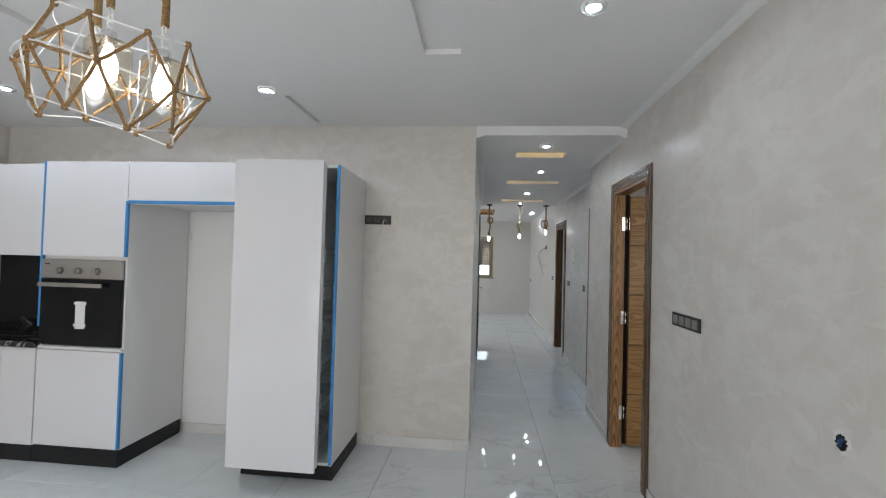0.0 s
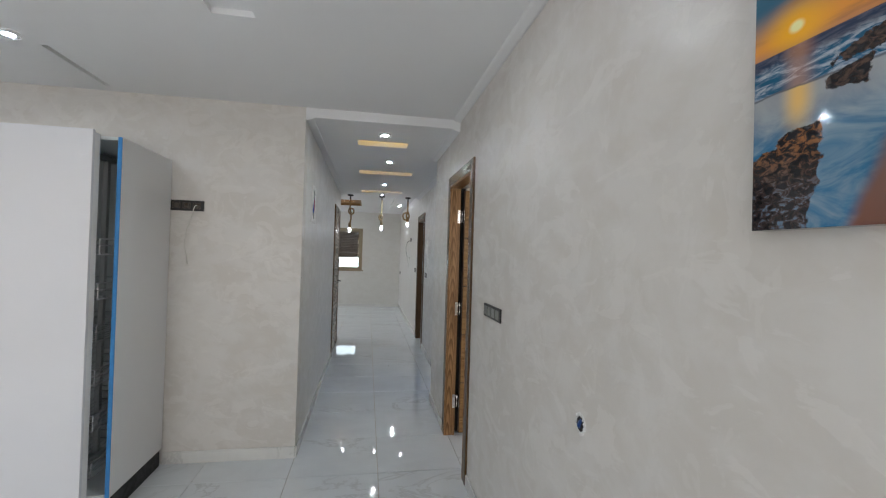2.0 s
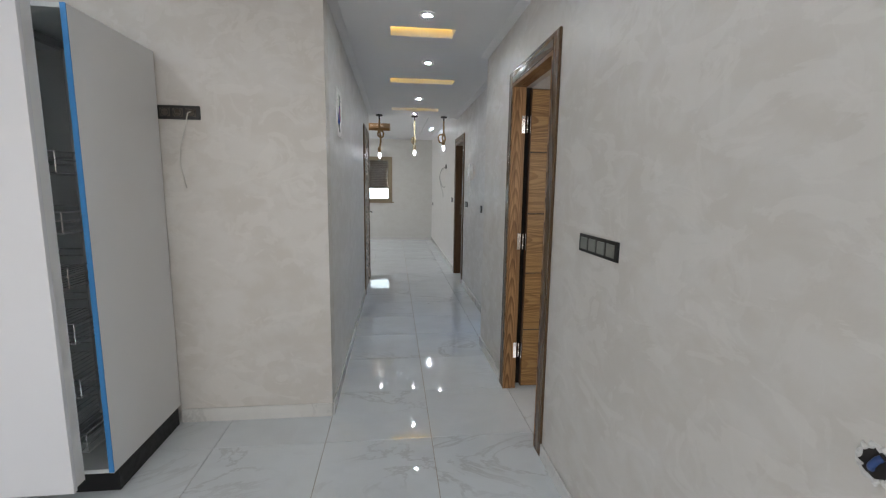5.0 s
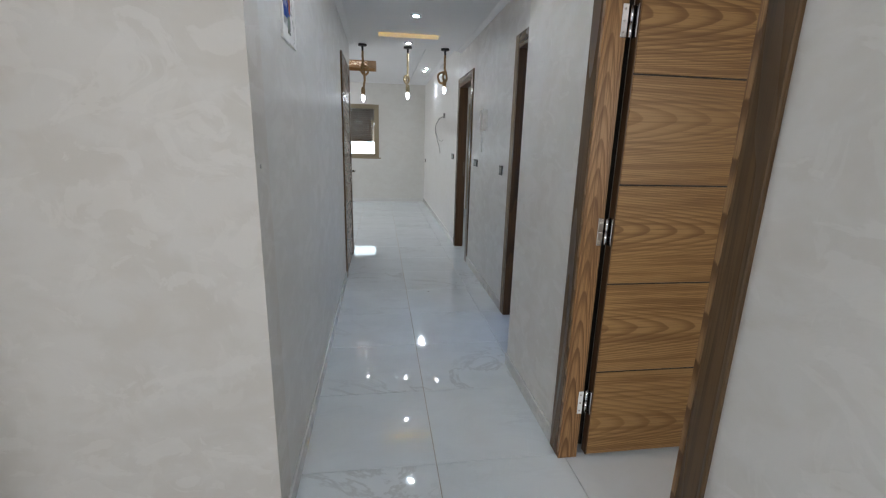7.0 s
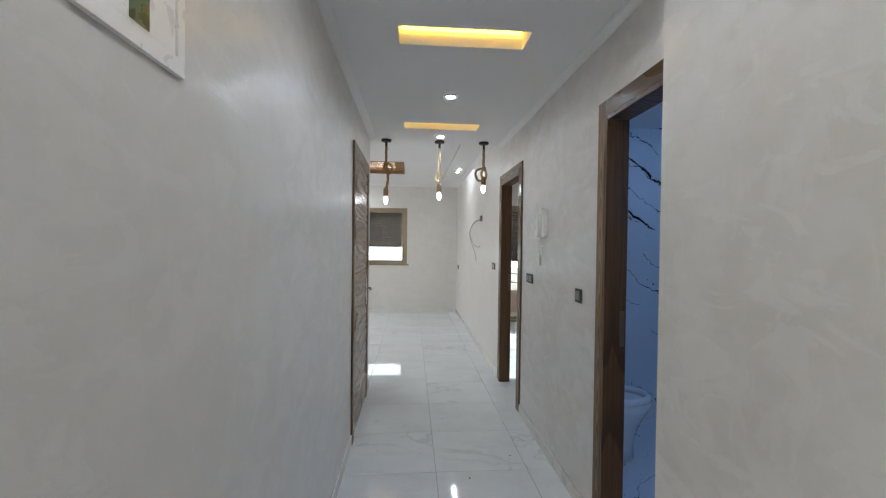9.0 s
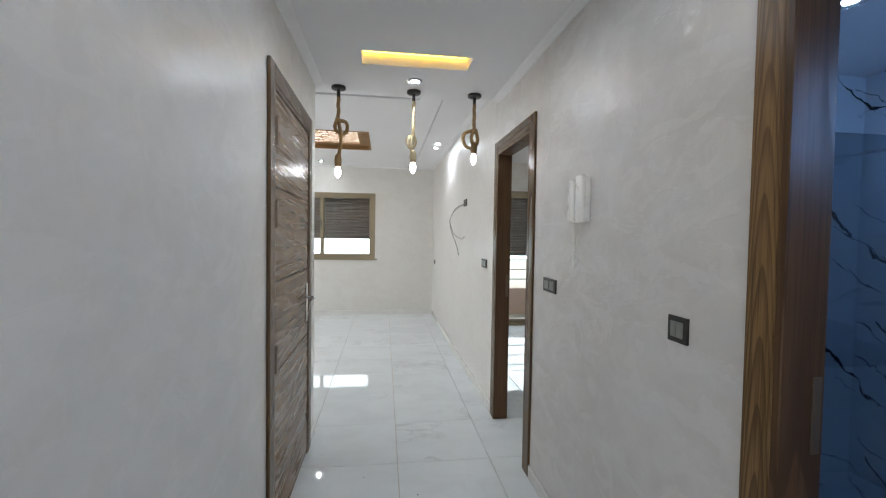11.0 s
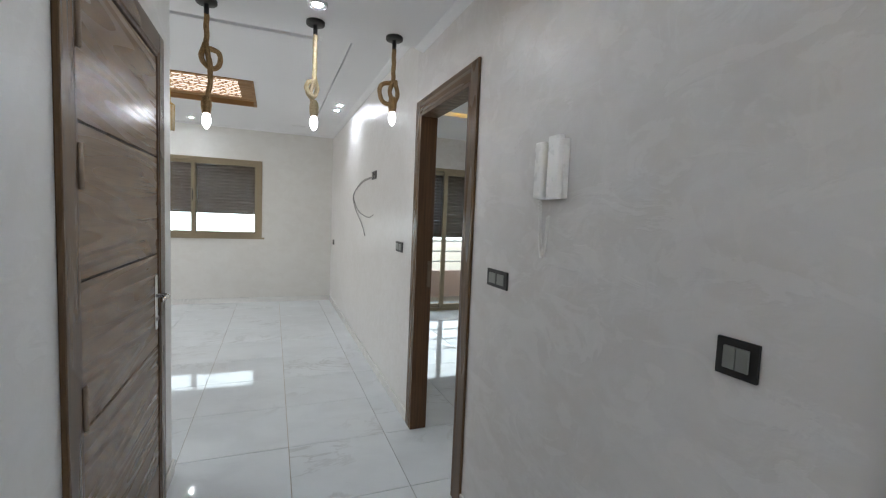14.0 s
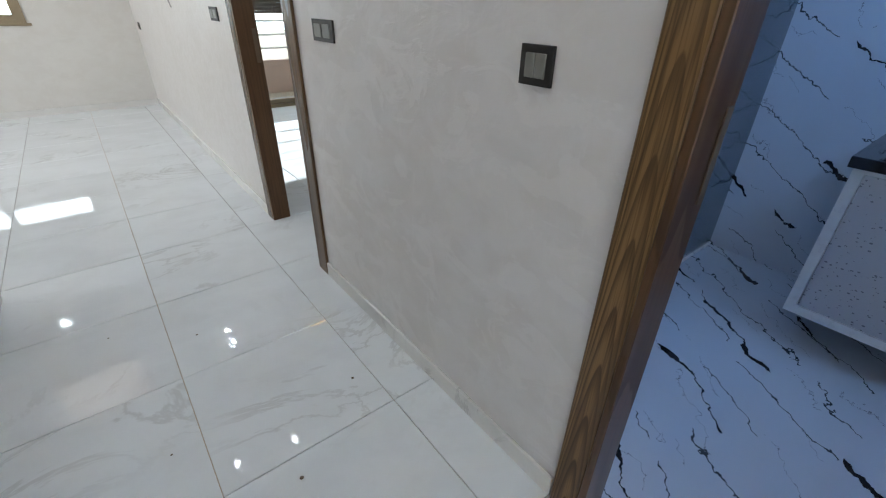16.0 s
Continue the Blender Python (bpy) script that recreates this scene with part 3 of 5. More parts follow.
ceiling("ceiling_side_room", 1.20, 4.0, 0.6, 4.452, 2.52, [], 0.2, "flat white ceiling")
structure("roof_slab", box(-4.9, 4.8, -3.5, 12.5, 2.801, 2.95), GROUT, "plain concrete roof slab", "roof")

# cornices
C = 0.055
for nm, axis, wall_at, side, a, b, z in (
    ("cornice_kitchen", "y", 1.06, -1, -3.2, 3.47, H_KITCHEN),
    ("cornice_hall_right_near", "y", 1.06, -1, 3.474, 4.592, H_HALL),
    ("cornice_hall_right", "y", 1.265, -1, 4.592, 7.80, H_HALL),
    ("cornice_hall_left", "y", -0.083, 1, 3.474, 7.67, H_HALL),
    ("cornice_living_far", "x", 12.2, -1, -4.6, 1.265, H_LIVING),
    ("cornice_living_right", "y", 1.265, -1, 7.80, 12.2, H_LIVING),
):
    sec = [(wall_at, z - 0.020), (wall_at, z + 0.01), (wall_at + side * C, z + 0.01), (wall_at + side * C, z - 0.004), (wall_at + side * (C - 0.012), z - 0.010), (wall_at + side * 0.010, z - 0.020)]
    structure(nm, prism(sec, axis, a, b), CEILING, "slim white plaster cornice", "cornice")

# skirting of pale marble
T = 0.012
for nm, bb in (
    ("baseboard_kitchen_back", (-0.949, -0.083, 3.47 - T, 3.47, -0.004, 0.082)),
    ("baseboard_niche", (-2.42, -1.60, 3.47 - T, 3.47, -0.004, 0.075)),
    ("baseboard_kitchen_right", (1.06 - T, 1.06, -3.2, D1[0] - 0.08, -0.004, 0.075)),
    ("baseboard_hall_right_near", (1.06 - T, 1.06, D1[1] + 0.08, 4.592, -0.004, 0.075)),
    ("baseboard_hall_right", (1.265 - T, 1.265, D2[1] + 0.085, D3[0] - 0.085, -0.004, 0.075)),
    ("baseboard_living_right", (1.265 - T, 1.265, D3[1] + 0.085, 12.2 - T, -0.004, 0.075)),
    ("baseboard_living_far", (-4.6, 1.265, 12.2 - T, 12.2, -0.004, 0.075)),
    ("baseboard_hall_left_near", (-0.083, -0.083 + T, 3.47, ENTRY_Y[0] - 0.09, -0.004, 0.075)),
    ("baseboard_hall_left_far", (-0.083, -0.083 + T, ENTRY_Y[1] + 0.09, 7.67, -0.004, 0.075)),
    ("baseboard_living_south", (-4.6, -0.083 + T, 7.67, 7.67 + T, -0.004, 0.075)),
):
    structure(nm, box(*bb, bevel=0.003, seg=1), SKIRTING, "low pale marble skirting", "skirting")

# outdoors
structure("ground", box(-400, 400, -400, 400, -3.7, -3.5), EARTH, "dry sandy ground outside", "ground")
# glowing sheet for the white outdoors; it also lights the rooms
structure("backdrop", box(-150, 150, 90, 91, -3.4, 120), BACKDROP_GLOW, "plain glowing backdrop in place of the bright outdoors", "backdrop")
structure("balcony_slab", box(1.5, 5.2, 11.33, 12.75, -0.25, -0.03), SKIRTING, "pale balcony floor", "balcony")


# ---- doors ----
def casing(parent, wall_x, side, y0, y1, top, w, proud, mat, mat_top):
    """Flat architrave round an opening: two uprights and a head."""
    x = sorted((wall_x, wall_x + side * proud))
    part("upright", box(*x, y0 - w, y0, 0.0, top + w, 0.003, seg=1), mat, parent)
    part("upright", box(*x, y1, y1 + w, 0.0, top + w, 0.003, seg=1), mat, parent)
    part("head", box(*x, y0 + 0.0005, y1 - 0.0005, top, top + w, 0.003, seg=1), mat_top, parent)


def lining(parent, x0, x1, y0, y1, top, mat, t=0.02):
    part("jamb", box(x0, x1, y0, y0 + t, 0.0, top, 0.002, seg=1), mat, parent)
    part("jamb", box(x0, x1, y1 - t, y1, 0.0, top, 0.002, seg=1), mat, parent)
    part("jamb_head", box(x0, x1, y0 + t, y1 - t, top - t, top, 0.002, seg=1), mat, parent)


def lever_handle(parent, at, out, along):
    """A plate, lever and key cylinder; out and along are unit vectors."""
    at, out, along = Vector(at), Vector(out), Vector(along)
    up = Vector((0, 0, 1))
    bm = box(-0.02, 0.02, 0, 0.006, -0.12, 0.12, 0.004)
    rot = Matrix((along, out, up)).transposed()
    for v in bm.verts:
        v.co = at + rot @ v.co
    h = part("handle", bm, CHROME, parent, "brushed chrome lever handle")
    p = at + up * 0.03
    part("lever", tube([p, p + out * 0.045, p + out * 0.05 + along * 0.012, p + out * 0.05 + along * 0.11], 0.009, 10), CHROME, h, "", True)
    q = at - up * 0.07
    part("cylinder", tube([q, q + out * 0.012], 0.011, 12), STEEL, h)
    return h


def hinge(parent, at, mat=CHROME):
    """A butt hinge: knuckle in the gap, one plate on the jamb, one on the leaf's edge."""
    x, y, z = at
    h = part("hinge", tube([(x, y, z - 0.052), (x, y, z - 0.001)], 0.0062, 10), mat, parent, "bright steel hinge", True)
    part("knuckle", tube([(x, y, z + 0.001), (x, y, z + 0.052)], 0.0062, 10), mat, h, "", True)
    part("hinge_plate", box(1.111, 1.134, D1[1] - 0.0235, D1[1] - 0.0198, z - 0.055, z + 0.055, 0.0015, seg=1), mat, h)
    part("hinge_plate", box(1.1618, 1.1652, LEAF_Y[0] + 0.004, LEAF_Y[0] + 0.030, z - 0.055, z + 0.055, 0.0012, seg=1), mat, h)
    for dz in (-0.038, 0.0, 0.038):
        part("screw", tube([(1.121, D1[1] - 0.0232, z + dz), (1.121, D1[1] - 0.0245, z + dz)], 0.004, 10), STEEL, h)


door_1 = thing("door_1", (1.06, 3.39, 0), "open ash veneer door in a dark brown wooden frame", "door", kind="structure")
casing(door_1, 1.06, -1, *D1, DOOR_TOP, 0.078, 0.014, CASING, CASING_FLAT)
lining(door_1, 1.047, 1.135, *D1, DOOR_TOP, JAMB)
# black sheet that paints the shade between jamb and leaf
part("stop", box(1.062, 1.198, 3.806, 3.811, 0, DOOR_TOP - 0.002, 0.001, seg=1), NEAR_BLACK, door_1, "near-black sheet for the shade in the gap")
LEAF_Y = (3.705, 3.745)
leaf = part("leaf", box(1.1685, 1.846, LEAF_Y[0] + 0.003, LEAF_Y[1], 0.025, 2.02, 0.002, seg=1), NEAR_BLACK, door_1, "ash veneer leaf with dark grooves")
part("edge_band", box(1.165, 1.170, LEAF_Y[0] + 0.0006, LEAF_Y[1] + 0.0006, 0.025, 2.02, 0.001, seg=1), JAMB_DARK, leaf, "dark edge banding")
cuts = [0.025, 0.433, 0.828, 1.227, 1.624, 2.02]
for za, zb in zip(cuts, cuts[1:]):
    part("panel", box(1.1705, 1.844, LEAF_Y[0], LEAF_Y[0] + 0.03, za + 0.003, zb - 0.003, 0.002, seg=1), LEAF, leaf)
lever_handle(leaf, (1.764, LEAF_Y[0], 1.042), (0, -1, 0), (-1, 0, 0))
for z in (0.28, 1.04, 1.80):
    hinge(door_1, (1.150, 3.730, z))

door_2 = thing("door_2", (1.265, 5.02, 0), "doorway with a dark brown wooden frame to the bathroom", "doorway", kind="structure")
casing(door_2, 1.265, -1, *D2, DOOR_TOP, 0.078, 0.014, CASING_BATH, CASING_FLAT)
lining(door_2, 1.252, 1.362, *D2, DOOR_TOP, JAMB_DARK)
part("strike_plate", box(1.330, 1.352, D2[1] - 0.0235, D2[1] - 0.02, 0.95, 1.12, 0.001, seg=1), STRIKE, door_2, "dull metal strike plate")

door_3 = thing("door_3", (1.265, 7.4, 0), "doorway with a dark brown wooden frame to the bedroom", "doorway", kind="structure")
casing(door_3, 1.265, -1, *D3, DOOR_TOP, 0.085, 0.014, CASING, CASING_FLAT)
lining(door_3, 1.252, 1.362, *D3, DOOR_TOP, JAMB_DARK)
part("strike_plate", box(1.330, 1.352, D3[1] - 0.0235, D3[1] - 0.02, 0.95, 1.12, 0.001, seg=1), STRIKE, door_3, "dull metal strike plate")

door_4 = thing("door_4", (-0.083, 6.95, 0), "closed grey-brown wooden entry door with dark grooves", "door", kind="structure")
casing(door_4, -0.083, 1, *ENTRY_Y, 2.06, 0.085, 0.016, CASING, CASING_FLAT)
lining(door_4, -0.20, -0.070, *ENTRY_Y, 2.06, JAMB_DARK, 0.018)
e_leaf = part("leaf", box(-0.120, -0.083, ENTRY_Y[0] + 0.02, ENTRY_Y[1] - 0.02, 0.01, 2.04, 0.002, seg=1), NEAR_BLACK, door_4, "grey-brown veneer leaf with dark grooves")
cuts = [0.012, 0.375, 0.782, 1.196, 1.617, 2.038]
for za, zb in zip(cuts, cuts[1:]):
    part("panel", box(-0.095, -0.075, ENTRY_Y[0] + 0.023, ENTRY_Y[1] - 0.023, za + 0.003, zb - 0.003, 0.002, seg=1), ENTRY, e_leaf)
lever_handle(e_leaf, (-0.075, ENTRY_Y[1] - 0.065, 0.985), (1, 0, 0), (0, -1, 0))
for z in (0.85, 1.50, 1.86):
    eh = part("hinge", tube([(-0.066, ENTRY_Y[0] + 0.019, z - 0.06), (-0.066, ENTRY_Y[0] + 0.019, z + 0.06)], 0.007, 10), BRONZE, door_4, "dull bronze hinge", True)
    part("hinge_plate", box(-0.0755, -0.0715, ENTRY_Y[0] + 0.027, ENTRY_Y[0] + 0.055, z - 0.055, z + 0.055, 0.001, seg=1), BRONZE, eh)


# ---- windows ----
def shutter_slat(length, pitch):
    """One roller slat with a row of light slits along its lower edge."""
    bm = prism([(-0.003, 0.0011), (0.004, 0.0014), (0.006, pitch * 0.5), (0.003, pitch), (-0.003, pitch), (-0.0085, pitch * 0.75), (-0.0095, pitch * 0.5), (-0.0085, pitch * 0.25)], "x", 0, length)
    x = 0.0
    while x < length - 0.02:
        box(x, min(x + 0.022, length), -0.003, 0.003, -0.001, 0.0035, bm=bm)
        x += 0.034
    return bm


def shutter(parent, x0, x1, y, z0, z1, pitch):
    me = finish("slat", shutter_slat(x1 - x0, pitch), SHUTTER)
    n = int((z1 - z0) / pitch)
    for k in range(n):
        ob = new("slat", me)
        ob.parent = parent
        ob.location = Vector((x0, y, z1 - (k + 1) * pitch)) - place_of(parent)
    part("bottom_rail", box(x0, x1, y - 0.009, y + 0.009, z1 - n * pitch - 0.03, z1 - n * pitch, 0.003), SHUTTER, parent)


def sash(parent, x0, x1, y, z0, z1, w=0.045):
    s = part("sash", slab("x", y - 0.018, y + 0.018, x0, x1, z0, z1, [(x0 + w, x1 - w, z0 + w, z1 - w)]), ALU, parent, "taupe aluminium sash")
    p = part("pane", box(x0 + w - 0.005, x1 - w + 0.005, y - 0.003, y + 0.003, z0 + w - 0.005, z1 - w + 0.005), PANE, s)
    p.visible_shadow = False
    return s


window_1 = thing("window_1", (-0.66, 12.2, 0.97), "taupe aluminium sliding window, brown roller shutter nearly closed", "window", kind="structure")
part("frame", slab("x", 12.19, 12.36, -1.56, 0.243, 0.97, 2.12, [(-1.505, 0.188, 1.02, 2.075)]), ALU, window_1)
part("sill", box(-1.60, 0.28, 12.178, 12.19, 0.958, 0.985, 0.003), ALU, window_1)
sash(window_1, -1.505, -0.63, 12.255, 1.02, 2.075)
s2 = sash(window_1, -0.69, 0.188, 12.215, 1.02, 2.075)
part("latch", box(-0.678, -0.662, 12.188, 12.197, 1.50, 1.66, 0.003), BLACK_PLASTIC, s2, "black latch")
shutter(window_1, -1.50, 0.185, 12.325, 1.355, 2.075, 0.045)

window_2 = thing("window_2", (2.78, 11.13, 0), "taupe aluminium balcony door under a half-closed brown shutter", "balcony door", kind="structure")
part("frame", slab("x", 11.12, 11.29, 2.05, 3.52, 0.0, 2.12, [(2.10, 3.47, 0.04, 2.075)]), ALU, window_2)
sash(window_2, 2.10, 2.83, 11.185, 0.04, 2.075, 0.055)
sash(window_2, 2.75, 3.47, 11.145, 0.04, 2.075, 0.055)
shutter(window_2, 2.10, 3.47, 11.262, 1.11, 2.075, 0.045)

balcony = thing("balcony_rail", (3.3, 12.3, -0.03), "low pink rendered parapet with pale metal rails", "railing")
part("parapet", box(1.6, 5.1, 12.2, 12.34, -0.03, 0.46, 0.01), PINK_RENDER, balcony, "pink rendered parapet")
for z in (0.62, 0.80, 0.98):
    part("rail", tube([(1.6, 12.27, z), (5.1, 12.27, z)], 0.014, 8), PALE_PAINT, balcony)
for x in (1.7, 2.7, 3.7, 4.7):
    part("post", tube([(x, 12.27, 0.46), (x, 12.27, 0.99)], 0.016, 8), PALE_PAINT, balcony)


def smooth_path(pts, n=8):
    out = []
    p = [Vector(q) for q in pts]
    for i in range(len(p) - 1):
        a, b, c, d = p[max(i - 1, 0)], p[i], p[i + 1], p[min(i + 2, len(p) - 1)]
        for k in range(n):
            t = k / n
            out.append(0.5 * (2 * b + (c - a) * t + (2 * a - 5 * b + 4 * c - d) * t * t + (3 * b - a - 3 * c + d) * t ** 3))
    return out + [p[-1]]


# ---- lights that the place has ----
def downlight_mesh(at, r):
    x, y, z = at
    ring = lathe([(r * 0.74, 0.0), (r * 0.78, -0.012), (r * 0.98, -0.010), (r, -0.001), (r, 0.0)], at, 28, cap=False)
    for k in range(22):
        a = 2 * math.pi * k / 22
        lathe([(0.0005, -0.017), (0.005, -0.012), (0.005, -0.006)], (x + r * 0.86 * math.cos(a), y + r * 0.86 * math.sin(a), z), 6, ring)
    lathe([(r * 0.50, -0.002), (r * 0.56, -0.010), (r * 0.72, -0.013), (r * 0.76, -0.004)], at, 24, ring, cap=False)
    lens = lathe([(r * 0.44, -0.009), (r * 0.50, -0.004), (r * 0.50, -0.001)], at, 24)
    return ring, lens


def downlight(at, r=0.05, lens_mat=None, group="hall downlights"):
    ob = thing("downlight", at, "round recessed ceiling spotlight with a faceted crystal ring", "ceiling light", group)
    ring, lens = downlight_mesh(at, r)
    part("ring", ring, CRYSTAL, ob, "faceted crystal ring", True)
    part("lens", lens, lens_mat or LENS, ob, "glowing white lens")
    return ob


first = downlight((0.50, 3.78, H_HALL))
for x, y in ((0.586, 4.82), (0.592, 6.36), (0.594, 7.48)):
    copy_thing(first, pose(x, y, H_HALL))
k_first = downlight((0.42, 1.885, H_KITCHEN), 0.052, group="kitchen downlights")
for x, y in ((-1.40, 2.70), (-2.29, 2.67), (-3.16, 2.63), (0.42, -0.4), (-1.4, -0.4), (-2.8, -0.4)):
    copy_thing(k_first, pose(x, y, H_KITCHEN))
l_first = downlight((1.066, 10.05, H_LIVING), 0.05, group="living room downlights")
for x, y in ((1.066, 10.31), (-0.62, 11.75), (-2.0, 11.75), (-2.6, 9.0)):
    copy_thing(l_first, pose(x, y, H_LIVING))
copy_thing(l_first, pose(2.62, 10.0, 2.56))
b_first = downlight((2.27, 5.58, 2.40), 0.06, BATH_LENS, "bathroom downlights")
copy_thing(b_first, pose(2.27, 6.10, 2.40))

for (x0, x1, y0, y1), z in [(s, H_HALL) for s in HALL_SLOTS] + [((1.9, 3.2, 9.62, 9.80), 2.56)]:
    led = thing("led_strip", ((x0 + x1) / 2, y1, z + 0.07), "warm yellow light strip in a ceiling slot", "light strip", "slot light strips")
    part("strip", box(x0 + 0.01, x1 - 0.01, y1 - 0.018, y1 - 0.006, z + 0.072, z + 0.084), LED, led)
    part("carrier", box(x0 + 0.005, x1 - 0.005, y1 - 0.021, y1 - 0.001, z + 0.084, z + 0.0895), WHITE_PLASTIC, led)


def rope_path(x, y, z_top, z_bottom, loop_z, r, side, tilt=0.0):
    """A hanging rope with one overhand loop."""
    pts = []
    zt = loop_z + r
    n = int((z_top - zt) / 0.008)
    pts += [(x, y, z_top - k * (z_top - zt) / n) for k in range(n)]
    for k in range(44):
        a = math.pi / 2 - side * 2 * math.pi * k / 44
        off = 0.017 * math.cos(math.pi * k / 43)
        cx = x + side * r * 0.55
        px, pz = cx + r * math.cos(a) * 0.82 - side * r * 0.55 * (1 if k < 4 or k > 40 else 0.25), loop_z + r * math.sin(a)
        pts.append((px * math.cos(tilt) + x * (1 - math.cos(tilt)), y + off + (px - x) * math.sin(tilt), pz))
    n = int((zt - z_bottom) / 0.008)
    for k in range(1, n + 1):
        t = k / n
        pts.append((x + side * 0.014 * math.sin(math.pi * t) * 1.4, y - 0.017 + 0.017 * t, zt - t * (zt - z_bottom)))
    out = []
    for i in range(len(pts)):
        a, b, c = pts[max(i - 1, 0)], pts[i], pts[min(i + 1, len(pts) - 1)]
        out.append(tuple((a[j] + 2 * b[j] + c[j]) / 4 for j in range(3)))
    return out


def rope_pendant(x, y, z_bulb, loop_z, r, side, tilt, label, rope=ROPE):
    ob = thing("pendant_lamp", (x, y, H_HALL), label, "pendant lamp", "rope pendants in a row")
    part("canopy", lathe([(0.046, -0.022), (0.050, -0.018), (0.050, -0.003), (0.048, 0.0)], (x, y, H_HALL), 28), BLACK_PLASTIC, ob, "flat black round canopy", True)
    part("stem", tube([(x, y, H_HALL - 0.02), (x, y, H_HALL - 0.075)], 0.012, 12), BLACK_PLASTIC, ob, "black stem", True)
    part("rope", tube(rope_path(x, y, H_HALL - 0.07, z_bulb + 0.09, loop_z, r, side, tilt), 0.0125, 10, twist=0.62), rope, ob, "thick twisted jute rope with a knot", True)
    prof = [(0.012, 0.122)]
    for k in range(13):
        z = 0.112 - k * 0.0058
        prof += [(0.019 + 0.004 * math.sin(k / 12 * math.pi), z), (0.0225 + 0.004 * math.sin(k / 12 * math.pi), z - 0.003)]
    prof += [(0.018, 0.032)]
    part("socket", lathe(prof, (x, y, z_bulb), 18), rope, ob, "rope-wound lamp socket", True)
    part("bulb", lathe([(0.012, 0.036), (0.015, 0.028), (0.020, 0.012), (0.0215, 0.0), (0.019, -0.020), (0.012, -0.036), (0.003, -0.046)], (x, y, z_bulb), 18), BULB, ob, "glowing pointed bulb", True)
    return ob


rope_pendant(0.073, 7.695, 1.855, 2.170, 0.052, 1, 0.25, "jute rope pendant, open knot, bare lit bulb")
rope_pendant(0.603, 7.70, 1.905, 2.085, 0.045, -1, 0.7, "pale jute rope pendant, tight knot, bare lit bulb", ROPE_PALE)
rope_pendant(1.050, 7.70, 1.985, 2.125, 0.066, -1, 0.15, "jute rope pendant, wide looped knot, bare lit bulb")

# wooden ceiling panel with a pebble lattice
panel = thing("ceiling_panel", (-0.66, 10.14, H_LIVING), "honey-coloured wooden ceiling panel with a backlit pebble lattice", "ceiling panel")
PX0, PX1, PY0, PY1 = -1.55, 0.215, 9.60, 10.68
part("frame", slab("z", H_LIVING - 0.008, H_LIVING + 0.088, PX0 + 0.002, PX1 - 0.002, PY0 + 0.002, PY1 - 0.002, [(PX0 + 0.03, PX1 - 0.03, PY0 + 0.03, PY1 - 0.03)]), LATTICE_WOOD, panel)
part("inner_frame", slab("z", H_LIVING + 0.045, H_LIVING + 0.065, PX0 + 0.03, PX1 - 0.03, PY0 + 0.03, PY1 - 0.03, [(PX0 + 0.15, PX1 - 0.15, PY0 + 0.15, PY1 - 0.15)]), LATTICE_WOOD, panel)
part("backlight", box(PX0 + 0.151, PX1 - 0.151, PY0 + 0.151, PY1 - 0.151, H_LIVING + 0.056, H_LIVING + 0.060), BACKLIGHT, panel, "glowing cream backing")
rnd = random.Random(5)
nx, ny = 28, 13
grid = [[(PX0 + 0.15 + (PX1 - PX0 - 0.30) * (i + (0 if i in (0, nx) else rnd.uniform(-0.32, 0.32) + (0.5 if j % 2 else 0) * 0.6)) / nx,
          PY0 + 0.15 + (PY1 - PY0 - 0.30) * (j + (0 if j in (0, ny) else rnd.uniform(-0.28, 0.28))) / ny) for j in range(ny + 1)] for i in range(nx + 1)]
lat = bmesh.new()


def bar(bm, a, b, w, z0, z1):
    d = (Vector(b) - Vector(a)).normalized() * w / 2
    n = Vector((-d.y, d.x))
    q = [(a[0] + n.x, a[1] + n.y), (b[0] + n.x, b[1] + n.y), (b[0] - n.x, b[1] - n.y), (a[0] - n.x, a[1] - n.y)]
    lo, hi = [bm.verts.new((*p, z0)) for p in q], [bm.verts.new((*p, z1)) for p in q]
    bm.faces.new(lo), bm.faces.new(hi[::-1])
    for k in range(4):
        bm.faces.new((lo[k], lo[(k + 1) % 4], hi[(k + 1) % 4], hi[k]))


for i in range(nx + 1):
    for j in range(ny + 1):
        if i < nx:
            bar(lat, grid[i][j], grid[i + 1][j], 0.013, H_LIVING + 0.046, H_LIVING + 0.052)
        if j < ny and (i + j) % 2:
            bar(lat, grid[i][j], grid[i][j + 1], 0.012, H_LIVING + 0.0465, H_LIVING + 0.0515)
part("lattice", lat, LATTICE_WOOD, panel, "pebble-pattern cut wood")

lantern = thing("lantern", (-0.545, 10.12, H_LIVING + 0.04), "small brass lantern hanging under the wooden panel", "pendant lamp")
part("chain", tube([(-0.545, 10.12, H_LIVING + 0.045), (-0.545, 10.12, 2.40)], 0.004, 6), BRASS, lantern)
part("cap", lathe([(0.006, 0.03), (0.035, 0.01), (0.040, 0.0)], (-0.545, 10.12, 2.385), 16), BRASS, lantern, "", True)
part("glass", lathe([(0.034, 0.0), (0.036, -0.12), (0.030, -0.24)], (-0.545, 10.12, 2.385), 16), plain("frosted_cream_glass", (0.70, 0.60, 0.42), 0.25), lantern, "frosted cream glass shade", True)
for k in range(6):
    a = math.pi * k / 3
    part("rib", tube([(-0.545 + 0.037 * math.cos(a), 10.12 + 0.037 * math.sin(a), 2.385), (-0.545 + 0.033 * math.cos(a), 10.12 + 0.033 * math.sin(a), 2.14)], 0.003, 5), BRASS, lantern)


